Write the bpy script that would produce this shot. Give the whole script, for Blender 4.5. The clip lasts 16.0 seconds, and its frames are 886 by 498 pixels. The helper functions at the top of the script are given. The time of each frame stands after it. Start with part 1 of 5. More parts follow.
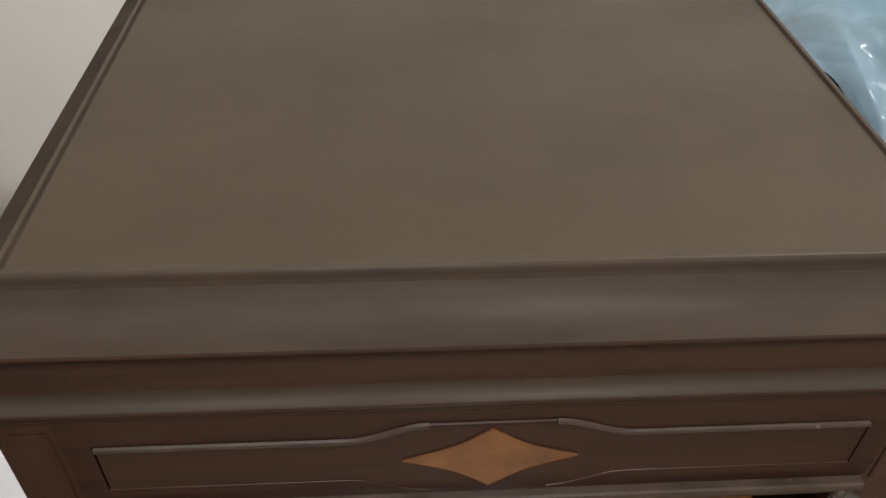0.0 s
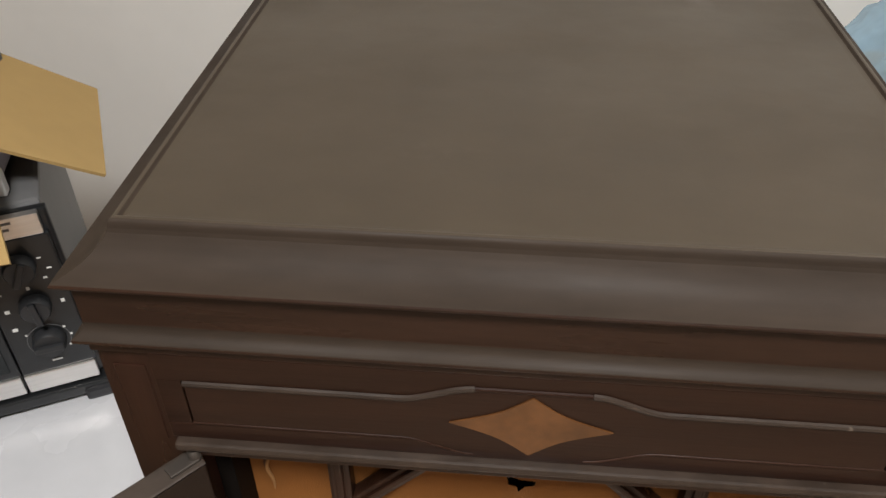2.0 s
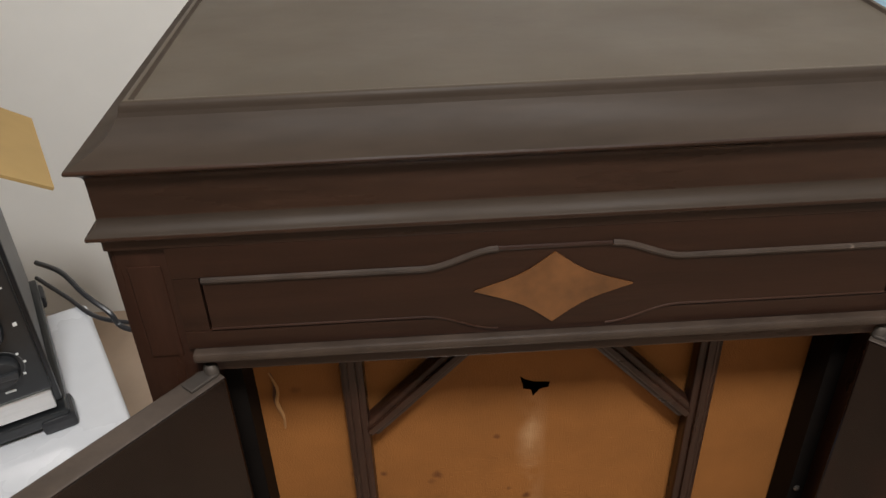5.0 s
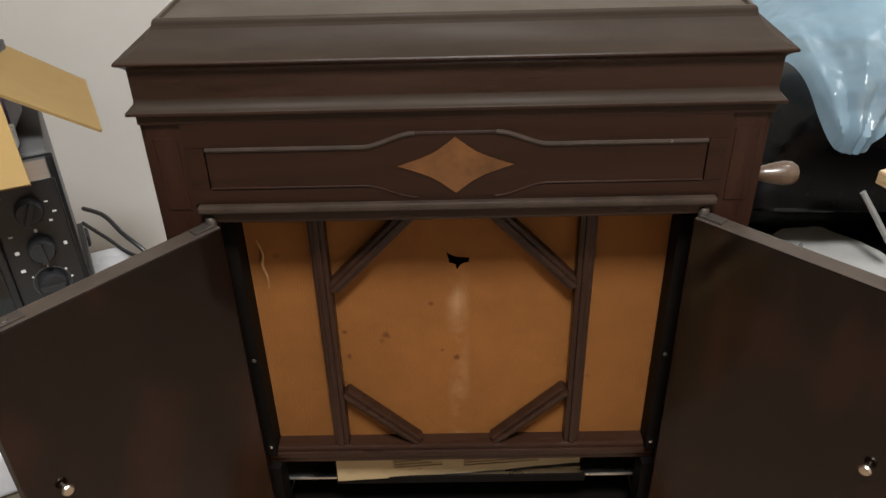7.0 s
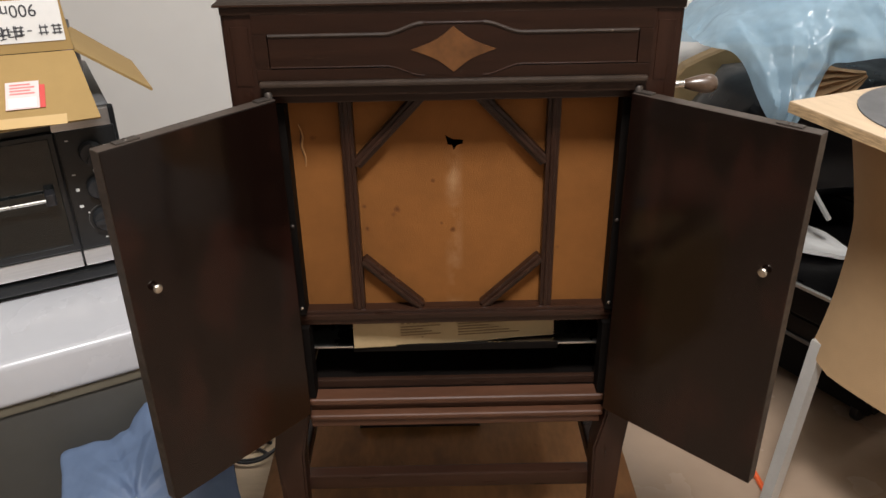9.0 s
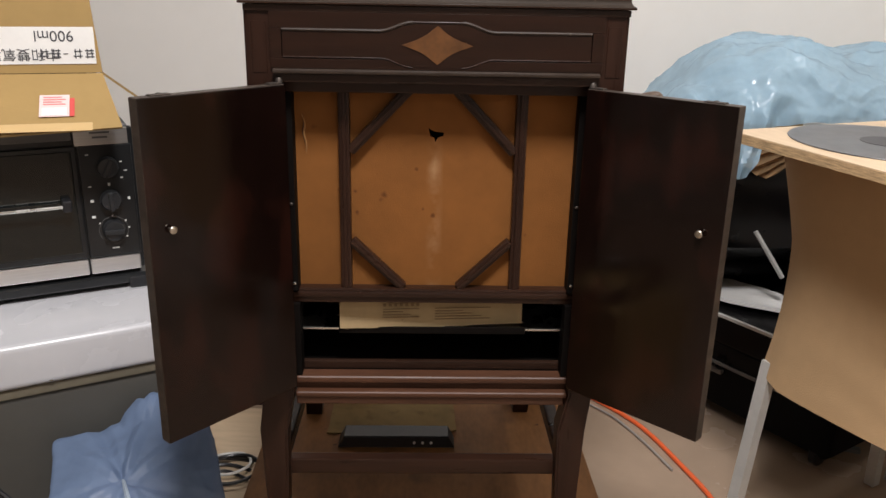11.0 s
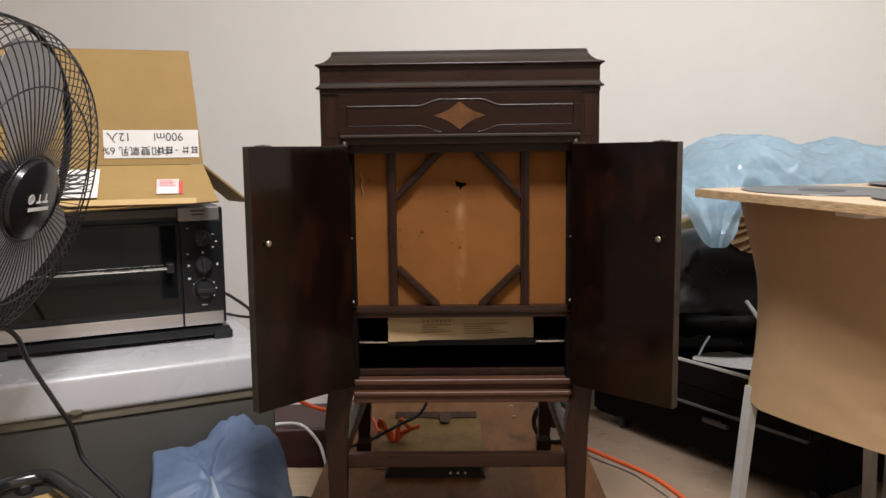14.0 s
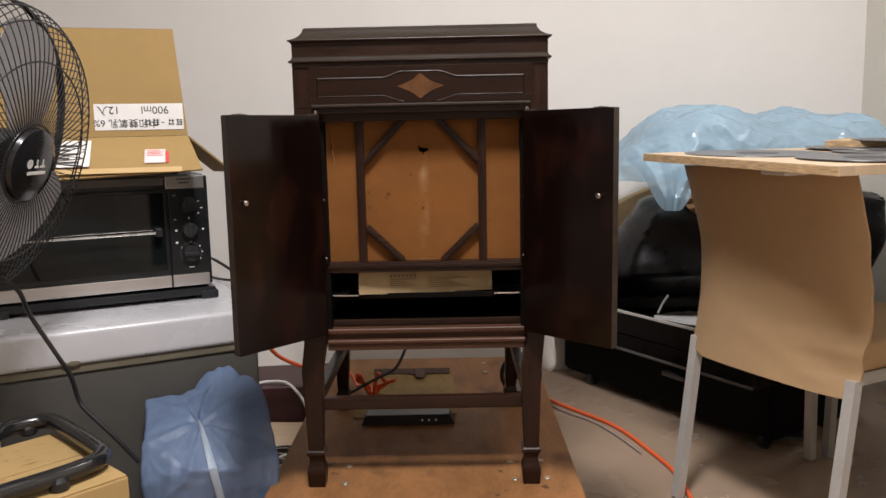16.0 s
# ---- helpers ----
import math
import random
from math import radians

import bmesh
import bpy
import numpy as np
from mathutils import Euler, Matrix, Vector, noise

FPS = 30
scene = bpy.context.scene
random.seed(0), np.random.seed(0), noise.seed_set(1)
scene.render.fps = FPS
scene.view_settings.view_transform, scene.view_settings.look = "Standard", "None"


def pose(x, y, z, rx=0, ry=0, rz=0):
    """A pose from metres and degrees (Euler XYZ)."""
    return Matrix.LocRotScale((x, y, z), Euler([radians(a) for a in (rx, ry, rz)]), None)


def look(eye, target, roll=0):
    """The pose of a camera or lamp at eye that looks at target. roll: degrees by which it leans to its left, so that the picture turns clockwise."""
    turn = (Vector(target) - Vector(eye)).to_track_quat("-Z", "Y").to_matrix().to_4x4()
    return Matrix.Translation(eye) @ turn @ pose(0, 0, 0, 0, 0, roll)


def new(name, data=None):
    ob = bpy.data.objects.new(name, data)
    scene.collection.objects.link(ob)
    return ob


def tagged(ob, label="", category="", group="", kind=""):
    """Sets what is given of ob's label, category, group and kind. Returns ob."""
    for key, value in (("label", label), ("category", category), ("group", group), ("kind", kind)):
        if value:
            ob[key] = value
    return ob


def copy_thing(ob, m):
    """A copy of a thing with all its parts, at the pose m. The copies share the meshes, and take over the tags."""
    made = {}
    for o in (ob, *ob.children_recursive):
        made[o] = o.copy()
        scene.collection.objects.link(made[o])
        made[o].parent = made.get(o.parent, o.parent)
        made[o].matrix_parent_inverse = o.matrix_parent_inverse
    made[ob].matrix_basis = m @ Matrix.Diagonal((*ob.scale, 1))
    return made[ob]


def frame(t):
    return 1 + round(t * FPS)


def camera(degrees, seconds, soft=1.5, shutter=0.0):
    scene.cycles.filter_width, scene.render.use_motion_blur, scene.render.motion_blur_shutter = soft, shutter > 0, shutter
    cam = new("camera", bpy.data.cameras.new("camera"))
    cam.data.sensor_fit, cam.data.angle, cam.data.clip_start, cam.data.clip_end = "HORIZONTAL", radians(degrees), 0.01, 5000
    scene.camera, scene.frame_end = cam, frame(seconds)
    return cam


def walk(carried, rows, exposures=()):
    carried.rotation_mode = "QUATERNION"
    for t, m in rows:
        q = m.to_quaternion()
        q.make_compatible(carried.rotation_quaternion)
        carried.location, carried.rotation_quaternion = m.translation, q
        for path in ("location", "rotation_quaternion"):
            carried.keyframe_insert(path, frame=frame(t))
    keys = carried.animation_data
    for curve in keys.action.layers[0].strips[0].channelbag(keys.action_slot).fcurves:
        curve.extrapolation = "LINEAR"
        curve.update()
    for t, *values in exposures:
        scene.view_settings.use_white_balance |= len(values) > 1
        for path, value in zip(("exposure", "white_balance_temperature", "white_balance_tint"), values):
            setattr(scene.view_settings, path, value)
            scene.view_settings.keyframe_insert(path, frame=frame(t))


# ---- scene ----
cam = camera(57.7, 16.0)
PATH = [
    (0, (-0.046, -0.249, 1.318), (0.067, 1.265, 0.016), 1.5),
    (0.5, (-0.026, -0.265, 1.327), (-0.011, 1.31, 0.095), 0.7),
    (1, (-0.009, -0.268, 1.329), (-0.121, 1.3, 0.093), -0.9),
    (1.5, (-0.017, -0.283, 1.326), (-0.146, 1.284, 0.09), -0.3),
    (2, (-0.023, -0.3, 1.323), (-0.162, 1.263, 0.083), -0.1),
    (2.5, (-0.022, -0.307, 1.32), (-0.157, 1.254, 0.077), 0.3),
    (3, (-0.023, -0.314, 1.318), (-0.156, 1.256, 0.086), 0.9),
    (3.2, (-0.022, -0.313, 1.319), (-0.157, 1.251, 0.08), 0.8),
    (5.3, (-0.078, -0.395, 1.232), (0.04, 1.287, 0.156), -2.0),
    (5.5, (-0.072, -0.411, 1.237), (0.086, 1.272, 0.169), -1.5),
    (6, (-0.031, -0.47, 1.258), (0.097, 1.211, 0.183), -1.5),
    (6.5, (-0.006, -0.544, 1.27), (0.017, 1.15, 0.207), -2.0),
    (7, (-0.002, -0.58, 1.249), (-0.031, 1.11, 0.181), -1.6),
    (7.5, (-0.037, -0.63, 1.218), (0.001, 1.063, 0.154), -0.5),
    (8, (-0.055, -0.701, 1.186), (0.066, 1.011, 0.159), -0.2),
    (8.5, (-0.048, -0.768, 1.163), (0.079, 0.974, 0.189), -0.7),
    (9, (-0.019, -0.868, 1.17), (-0.011, 0.908, 0.25), -1.0),
    (9.2, (-0.027, -0.924, 1.173), (-0.034, 0.869, 0.287), -0.6),
    (11.3, (-0.017, -1.064, 0.996), (0.04, 0.853, 0.427), 1.2),
    (11.5, (-0.024, -1.066, 0.965), (0.036, 0.863, 0.44), 0.8),
    (12, (-0.038, -1.08, 0.876), (0.041, 0.885, 0.513), 0.4),
    (12.5, (-0.029, -1.153, 0.863), (0.009, 0.828, 0.59), 0.3),
    (13, (-0.025, -1.288, 0.871), (-0.062, 0.692, 0.593), 0.1),
    (13.5, (-0.007, -1.371, 0.901), (-0.039, 0.612, 0.648), -0.1),
    (14, (-0.004, -1.433, 0.899), (-0.043, 0.552, 0.661), -0.7),
    (14.5, (0.013, -1.5, 0.888), (-0.053, 0.485, 0.656), -0.9),
    (15, (0.024, -1.545, 0.885), (-0.068, 0.439, 0.646), -0.9),
    (15.5, (0.044, -1.568, 0.877), (-0.027, 0.413, 0.612), -1.0),
    (16, (0.056, -1.576, 0.875), (0.032, 0.403, 0.587), -1.2),
]
EXPOSURES = [(0.0, -0.32, 6400, 10), (3.0, -0.32, 6400, 10), (6.0, -0.32, 6300, 9), (9.0, -0.30, 6400, 12), (12.0, -0.34, 6400, 14), (14.0, -0.32, 6400, 14), (16.0, -0.34, 6400, 15)]
walk(cam, [(t, look(eye, target, roll)) for t, eye, target, roll in PATH], EXPOSURES)

# ---- light ----
world = bpy.data.worlds.new("world")
scene.world = world
world.use_nodes = True
world.node_tree.nodes["Background"].inputs[0].default_value = (0.9, 0.92, 1.0, 1)
world.node_tree.nodes["Background"].inputs[1].default_value = 0.02
WARM = (1.0, 0.975, 0.945)
# ceiling lamps, the last an added fill lamp: x, y, length, width, watts, turn in degrees
LAMPS = [(0.05, -0.95, 0.38, 0.38, 94.0, 0), (0.98, 0.25, 0.60, 0.20, 12.0, 90), (0.42, -2.7, 0.60, 0.20, 11.0, 90)]
for x, y, length, width, watts, turn in LAMPS:
    data = bpy.data.lights.new("ceiling_lamp_light", "AREA")
    data.shape, data.size, data.size_y, data.energy, data.color = "RECTANGLE", length, width, watts, WARM
    new("ceiling_lamp_light", data).matrix_world = pose(x, y, 2.565, 0, 0, turn)

# ---- materials ----


def mat(name, base, rough=0.5, metal=0.0, vary=0.0, scale=8.0, stretch=(1, 1, 1), bump=0.0, bump_scale=60.0, base2=None,
        spots=None, coat=0.0, spec=0.5, transmission=0.0, alpha=1.0, rough_vary=0.0, per_object=0.0, scuff_sheen=None):
    m = bpy.data.materials.new(name)
    m.use_nodes = True
    nt = m.node_tree
    N, L = nt.nodes, nt.links
    b = N["Principled BSDF"]
    b.inputs["Base Color"].default_value = (*base, 1)
    b.inputs["Roughness"].default_value = rough
    b.inputs["Metallic"].default_value = metal
    b.inputs["Specular IOR Level"].default_value = spec
    b.inputs["Coat Weight"].default_value = coat
    b.inputs["Coat Roughness"].default_value = 0.12
    b.inputs["Transmission Weight"].default_value = transmission
    b.inputs["Alpha"].default_value = alpha
    tc = N.new("ShaderNodeTexCoord")
    mp = N.new("ShaderNodeMapping")
    mp.inputs["Scale"].default_value = stretch
    L.new(tc.outputs["Object"], mp.inputs["Vector"])
    colour = None

    def noise_tex(sc, detail=6.0, vec=mp):
        n = N.new("ShaderNodeTexNoise")
        n.inputs["Scale"].default_value = sc
        n.inputs["Detail"].default_value = detail
        L.new(vec.outputs[0], n.inputs["Vector"])
        return n

    def mix(fac, a, c):
        x = N.new("ShaderNodeMix")
        x.data_type = "RGBA"
        L.new(fac, x.inputs[0])
        for sock, val in ((x.inputs[6], a), (x.inputs[7], c)):
            if isinstance(val, tuple):
                sock.default_value = (*val, 1)
            else:
                L.new(val, sock)
        return x.outputs[2]

    def ramp(src, lo, hi):
        r = N.new("ShaderNodeMapRange")
        r.inputs[1].default_value, r.inputs[2].default_value = lo, hi
        L.new(src, r.inputs[0])
        return r.outputs[0]

    if vary or base2:
        n1 = noise_tex(scale)
        n2 = noise_tex(scale * 7.3)
        b2 = base2 or tuple(max(0, c * (1 - vary)) for c in base)
        b1 = base if base2 else tuple(min(1, c * (1 + vary * 0.6)) for c in base)
        f = N.new("ShaderNodeMath")
        f.operation = "MULTIPLY_ADD"
        L.new(n2.outputs[0], f.inputs[0])
        f.inputs[1].default_value = 0.45
        L.new(n1.outputs[0], f.inputs[2])
        colour = mix(ramp(f.outputs[0], 0.5, 0.95), b1, b2)
    if scuff_sheen:
        n3 = noise_tex(scuff_sheen[2], 4.0, tc) if len(scuff_sheen) > 2 else noise_tex(3.0, 4.0)
        colour = mix(ramp(n3.outputs[0], scuff_sheen[1], scuff_sheen[1] + 0.12), colour or base, scuff_sheen[0])
    if spots:
        n4 = N.new("ShaderNodeTexNoise")
        n4.inputs["Scale"].default_value, n4.inputs["Detail"].default_value = spots[1], 3.0
        L.new(tc.outputs["Object"], n4.inputs["Vector"])
        colour = mix(ramp(n4.outputs[0], spots[2], spots[2] + 0.04), colour or base, spots[0])
    if per_object:
        oi = N.new("ShaderNodeObjectInfo")
        hsv = N.new("ShaderNodeHueSaturation")
        r = ramp(oi.outputs["Random"], 0, 1)
        mr = N.new("ShaderNodeMapRange")
        mr.inputs[3].default_value, mr.inputs[4].default_value = 1 - per_object, 1 + per_object
        L.new(r, mr.inputs[0])
        L.new(mr.outputs[0], hsv.inputs["Value"])
        if colour:
            L.new(colour, hsv.inputs["Color"])
        else:
            hsv.inputs["Color"].default_value = (*base, 1)
        colour = hsv.outputs[0]
    if colour:
        L.new(colour, b.inputs["Base Color"])
    if rough_vary:
        n5 = noise_tex(scale * 1.7)
        mr = N.new("ShaderNodeMapRange")
        mr.inputs[1].default_value, mr.inputs[2].default_value = 0.3, 0.7
        mr.inputs[3].default_value, mr.inputs[4].default_value = max(0.02, rough - rough_vary), rough + rough_vary
        L.new(n5.outputs[0], mr.inputs[0])
        L.new(mr.outputs[0], b.inputs["Roughness"])
    if bump:
        n6 = noise_tex(bump_scale)
        bp = N.new("ShaderNodeBump")
        bp.inputs["Strength"].default_value = bump
        bp.inputs["Distance"].default_value = 0.002
        L.new(n6.outputs[0], bp.inputs["Height"])
        L.new(bp.outputs[0], b.inputs["Normal"])
    return m


MAHOGANY = mat("mahogany", (0.0239, 0.0102, 0.0059), 0.33, spec=0.26, vary=0.34, scale=5, stretch=(1, 5, 14), bump=0.10, bump_scale=30, rough_vary=0.08,
               scuff_sheen=((0.034, 0.018, 0.012), 0.66, 9.0))
LID_EDGE = mat("mahogany_lid_edge", (0.0235, 0.0112, 0.0068), 0.32, spec=0.26, vary=0.35, scale=5, stretch=(1, 4, 9), bump=0.06, bump_scale=40, rough_vary=0.10,
               spots=((0.26, 0.22, 0.18), 110, 0.80))
# Cove and top: the same wood, greyer and paler to hold the room's sheen.
LID_SHEEN = mat("mahogany_lid_cove", (0.0290, 0.0205, 0.0147), 0.60, spec=0.12, vary=0.25, scale=5, stretch=(1, 3, 5), bump=0.05, bump_scale=50, rough_vary=0.10,
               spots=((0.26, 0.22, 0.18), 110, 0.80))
MAHOGANY_LIT_TOP = mat("mahogany_lid", (0.0450, 0.0338, 0.0225), 0.42, spec=0.32, vary=0.16, scale=4, stretch=(1, 1.4, 1.4), bump=0.04, bump_scale=60, rough_vary=0.10,
                   scuff_sheen=((0.070, 0.056, 0.044), 0.64, 6.0), spots=((0.30, 0.26, 0.21), 95, 0.79))
MAHOGANY_UP = mat("mahogany_upright", (0.0224, 0.0091, 0.0054), 0.33, spec=0.25, vary=0.34, scale=5, stretch=(12, 5, 1), bump=0.08, bump_scale=30, rough_vary=0.08)
# The lighter patches put cloudy reflections into the doors' colour.
DOOR_WOOD = mat("door_wood", (0.0058, 0.0024, 0.0017), 0.12, spec=0.30, vary=0.4, scale=3, stretch=(5, 5, 1), bump=0.02, bump_scale=5, rough_vary=0.06,
                scuff_sheen=((0.0130, 0.0040, 0.0026), 0.52, 3.2))
# Door wood again, lightened since the top edges face the light.
DOOR_EDGE_LIT = mat("door_edge", (0.0420, 0.0310, 0.0240), 0.50, spec=0.35, vary=0.35, scale=6, stretch=(3, 3, 10), bump=0.08, bump_scale=60, rough_vary=0.10)
FRIEZE = mat("frieze_wood", (0.0170, 0.0068, 0.0038), 0.33, spec=0.25, vary=0.30, scale=6, stretch=(1, 5, 16), bump=0.08, bump_scale=30)
WORN_BEAD = mat("worn_bead", (0.0310, 0.0211, 0.0155), 0.42, spec=0.30, vary=0.35, scale=9, stretch=(3, 3, 3), bump=0.06, bump_scale=60, rough_vary=0.08, spots=((0.11, 0.085, 0.068), 120, 0.74))
# Mahogany brightened for lower rails that catch the overhead light; also redder, worn.
LOWER_WOOD_LIT = mat("lower_rail_wood", (0.0672, 0.0287, 0.0154), 0.44, spec=0.28, vary=0.34, scale=5, stretch=(1, 5, 14), bump=0.10, bump_scale=30, rough_vary=0.08, scuff_sheen=((0.080, 0.042, 0.026), 0.62, 9.0))
INLAY = mat("inlay_burl", (0.1013, 0.0405, 0.0121), 0.32, vary=0.45, scale=22, bump=0.03, spots=((0.10, 0.03, 0.01), 70, 0.68))
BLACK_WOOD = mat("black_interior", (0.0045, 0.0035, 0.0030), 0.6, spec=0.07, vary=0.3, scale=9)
CLOTH = mat("grille_cloth", (0.1780, 0.0690, 0.0160), 0.8, spec=0.18, vary=0.16, scale=7, bump=0.35, bump_scale=900)


def add_crease(m, pale, half):
    """A worn pale fold along x = 0, broken up by noise."""
    N, L = m.node_tree.nodes, m.node_tree.links
    b = N["Principled BSDF"]
    old = b.inputs["Base Color"].links[0].from_socket
    tc = N.new("ShaderNodeTexCoord")
    sep = N.new("ShaderNodeSeparateXYZ")
    L.new(tc.outputs["Object"], sep.inputs[0])
    n = N.new("ShaderNodeTexNoise")
    n.inputs["Scale"].default_value, n.inputs["Detail"].default_value = 26.0, 4.0
    L.new(tc.outputs["Object"], n.inputs["Vector"])

    def op(kind, a, c):
        x = N.new("ShaderNodeMath")
        x.operation, x.use_clamp = kind, kind == "MULTIPLY"
        for sock, v in zip(x.inputs, (a, c)):
            if isinstance(v, float):
                sock.default_value = v
            else:
                L.new(v, sock)
        return x.outputs[0]

    near = op("SUBTRACT", 1.0, op("DIVIDE", op("ABSOLUTE", op("ADD", sep.outputs[0], op("SUBTRACT", op("MULTIPLY", n.outputs[0], 0.008), 0.004)), 0.0), half))
    rag = N.new("ShaderNodeMapRange")
    rag.inputs[1].default_value, rag.inputs[2].default_value = 0.42, 0.66
    L.new(n.outputs[0], rag.inputs[0])
    low = N.new("ShaderNodeMapRange")
    low.inputs[1].default_value, low.inputs[2].default_value = 0.845, 0.80
    L.new(sep.outputs[2], low.inputs[0])
    fac = op("MULTIPLY", op("MULTIPLY", near, op("MULTIPLY", rag.outputs[0], low.outputs[0])), 0.22)
    x = N.new("ShaderNodeMix")
    x.data_type = "RGBA"
    L.new(fac, x.inputs[0])
    L.new(old, x.inputs[6])
    x.inputs[7].default_value = (*pale, 1)
    L.new(x.outputs[2], b.inputs["Base Color"])


def add_stains(m, colour, spots):
    """Small round stains on the cloth at (x, z, radius, strength), with ragged rims."""
    N, L = m.node_tree.nodes, m.node_tree.links
    b = N["Principled BSDF"]
    tc = N.new("ShaderNodeTexCoord")
    flat = N.new("ShaderNodeVectorMath")
    flat.operation = "MULTIPLY"
    flat.inputs[1].default_value = (1, 0, 1)
    L.new(tc.outputs["Object"], flat.inputs[0])
    rag = N.new("ShaderNodeTexNoise")
    rag.inputs["Scale"].default_value = 220.0
    L.new(tc.outputs["Object"], rag.inputs["Vector"])
    for x, z, radius, strength in spots:
        far = N.new("ShaderNodeVectorMath")
        far.operation = "DISTANCE"
        far.inputs[1].default_value = (x, 0, z)
        L.new(flat.outputs[0], far.inputs[0])
        wob = N.new("ShaderNodeMath")
        wob.operation = "MULTIPLY_ADD"
        wob.inputs[1].default_value = radius * 1.4
        L.new(rag.outputs[0], wob.inputs[0])
        L.new(far.outputs["Value"], wob.inputs[2])
        fall = N.new("ShaderNodeMapRange")
        fall.inputs[1].default_value, fall.inputs[2].default_value = radius * 1.9, radius * 1.0
        fall.inputs[4].default_value = strength
        L.new(wob.outputs[0], fall.inputs[0])
        x_mix = N.new("ShaderNodeMix")
        x_mix.data_type = "RGBA"
        L.new(fall.outputs[0], x_mix.inputs[0])
        L.new(b.inputs["Base Color"].links[0].from_socket, x_mix.inputs[6])
        x_mix.inputs[7].default_value = (*colour, 1)
        L.new(x_mix.outputs[2], b.inputs["Base Color"])


add_crease(CLOTH, (0.62, 0.44, 0.26), 0.013)
add_stains(CLOTH, (0.060, 0.018, 0.005), [
    (-0.071, 0.753, 0.0042, 0.75), (-0.076, 0.746, 0.0032, 0.5), (-0.112, 0.758, 0.0028, 0.85), (-0.110, 0.727, 0.0032, 0.75), (-0.002, 0.724, 0.0036, 0.8), (-0.026, 0.791, 0.0030, 0.65),
    (-0.016, 0.733, 0.0022, 0.5), (-0.135, 0.760, 0.0028, 0.5), (0.132, 0.696, 0.0026, 0.5), (-0.168, 0.849, 0.0040, 0.45), (-0.117, 0.693, 0.0022, 0.4)])
CLOTH_PALE = mat("cloth_torn_edge", (0.3000, 0.1500, 0.0500), 0.85, vary=0.2, scale=30, bump=0.2, bump_scale=700)
CLOTH_SLIT = mat("cloth_slit", (0.075, 0.026, 0.010), 0.9, vary=0.3, scale=60)
CARD = mat("card_paper", (0.3193, 0.2338, 0.1226), 0.75, vary=0.12, scale=14, bump=0.1, bump_scale=300)
CARD_PRINT = mat("card_print", (0.17, 0.11, 0.055), 0.8)
STEEL = mat("steel", (0.62, 0.60, 0.56), 0.28, metal=1.0, rough_vary=0.1, scale=20)
OLD_STEEL = mat("tarnished_steel", (0.085, 0.072, 0.062), 0.55, metal=0.8, rough_vary=0.1, scale=60)
BRASS = mat("old_brass", (0.50, 0.45, 0.38), 0.35, metal=1.0, rough_vary=0.12, scale=60)
NICKEL = mat("nickel", (0.78, 0.74, 0.66), 0.12, metal=1.0)
GOLD_DOT = mat("gold_dot", (0.60, 0.36, 0.07), 0.5, vary=0.2, scale=40)
BAIZE = mat("orange_felt", (0.50, 0.16, 0.03), 0.9, vary=0.12, scale=40, bump=0.2, bump_scale=800)
SHELLAC = mat("shellac", (0.012, 0.012, 0.014), 0.28, bump=0.05, bump_scale=400)
VINYL = mat("record_vinyl", (0.085, 0.086, 0.090), 0.32, vary=0.3, scale=30)
RECORD_LABEL = mat("record_label", (0.05, 0.05, 0.055), 0.5)
WALL = mat("wall_paint", (0.80, 0.785, 0.75), 0.75, vary=0.03, scale=2.0, bump=0.05, bump_scale=150)
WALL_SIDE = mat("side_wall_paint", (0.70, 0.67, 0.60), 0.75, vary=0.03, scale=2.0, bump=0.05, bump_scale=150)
# Unseen west and south walls, darkened to weaken bounce light and door reflections.
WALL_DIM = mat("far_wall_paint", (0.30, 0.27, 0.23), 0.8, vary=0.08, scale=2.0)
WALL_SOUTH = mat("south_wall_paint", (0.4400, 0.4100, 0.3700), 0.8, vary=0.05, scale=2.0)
CEILING = mat("ceiling_paint", (0.80, 0.79, 0.76), 0.8, vary=0.02, scale=2)
FLOOR = mat("floor_tile", (0.3650, 0.2680, 0.1920), 0.24, vary=0.10, scale=3.0, bump=0.03, bump_scale=50, rough_vary=0.08, scuff_sheen=((0.325, 0.255, 0.195), 0.62, 5.0))
PLY = mat("plywood", (0.2500, 0.1140, 0.0410), 0.58, spec=0.20, vary=0.28, scale=5, stretch=(3.5, 1.2, 3.5), bump=0.08, bump_scale=60, scuff_sheen=((0.145, 0.066, 0.026), 0.56, 6.0), spots=((0.075, 0.034, 0.016), 24, 0.70))
PALE_WOOD = mat("pale_board_top", (0.5580, 0.4230, 0.2790), 0.5, vary=0.12, scale=5, stretch=(2, 14, 2), bump=0.05, bump_scale=60)
BOARD_EDGE = mat("board_edge", (0.50, 0.34, 0.18), 0.7, vary=0.5, scale=14, stretch=(3, 3, 30), bump=0.2, bump_scale=120)
CARTON = mat("carton", (0.3557, 0.2335, 0.0839), 0.8, vary=0.07, scale=6, bump=0.08, bump_scale=200)
BOX_CARTON = mat("worn_carton", (0.40, 0.265, 0.105), 0.75, vary=0.10, scale=5, bump=0.10, bump_scale=120, scuff_sheen=((0.25, 0.145, 0.045), 0.60, 9.0), spots=((0.47, 0.37, 0.22), 6.0, 0.58))
CARTON_EDGE = mat("carton_edge", (0.34, 0.21, 0.085), 0.9, vary=0.3, scale=60)
LABEL_WHITE = mat("paper_white", (0.78, 0.77, 0.74), 0.6, vary=0.04, scale=20)
LABEL_PINK = mat("paper_pink", (0.80, 0.62, 0.60), 0.6, vary=0.05, scale=60)
PRINT_PINK = mat("print_pink", (0.72, 0.25, 0.24), 0.6)
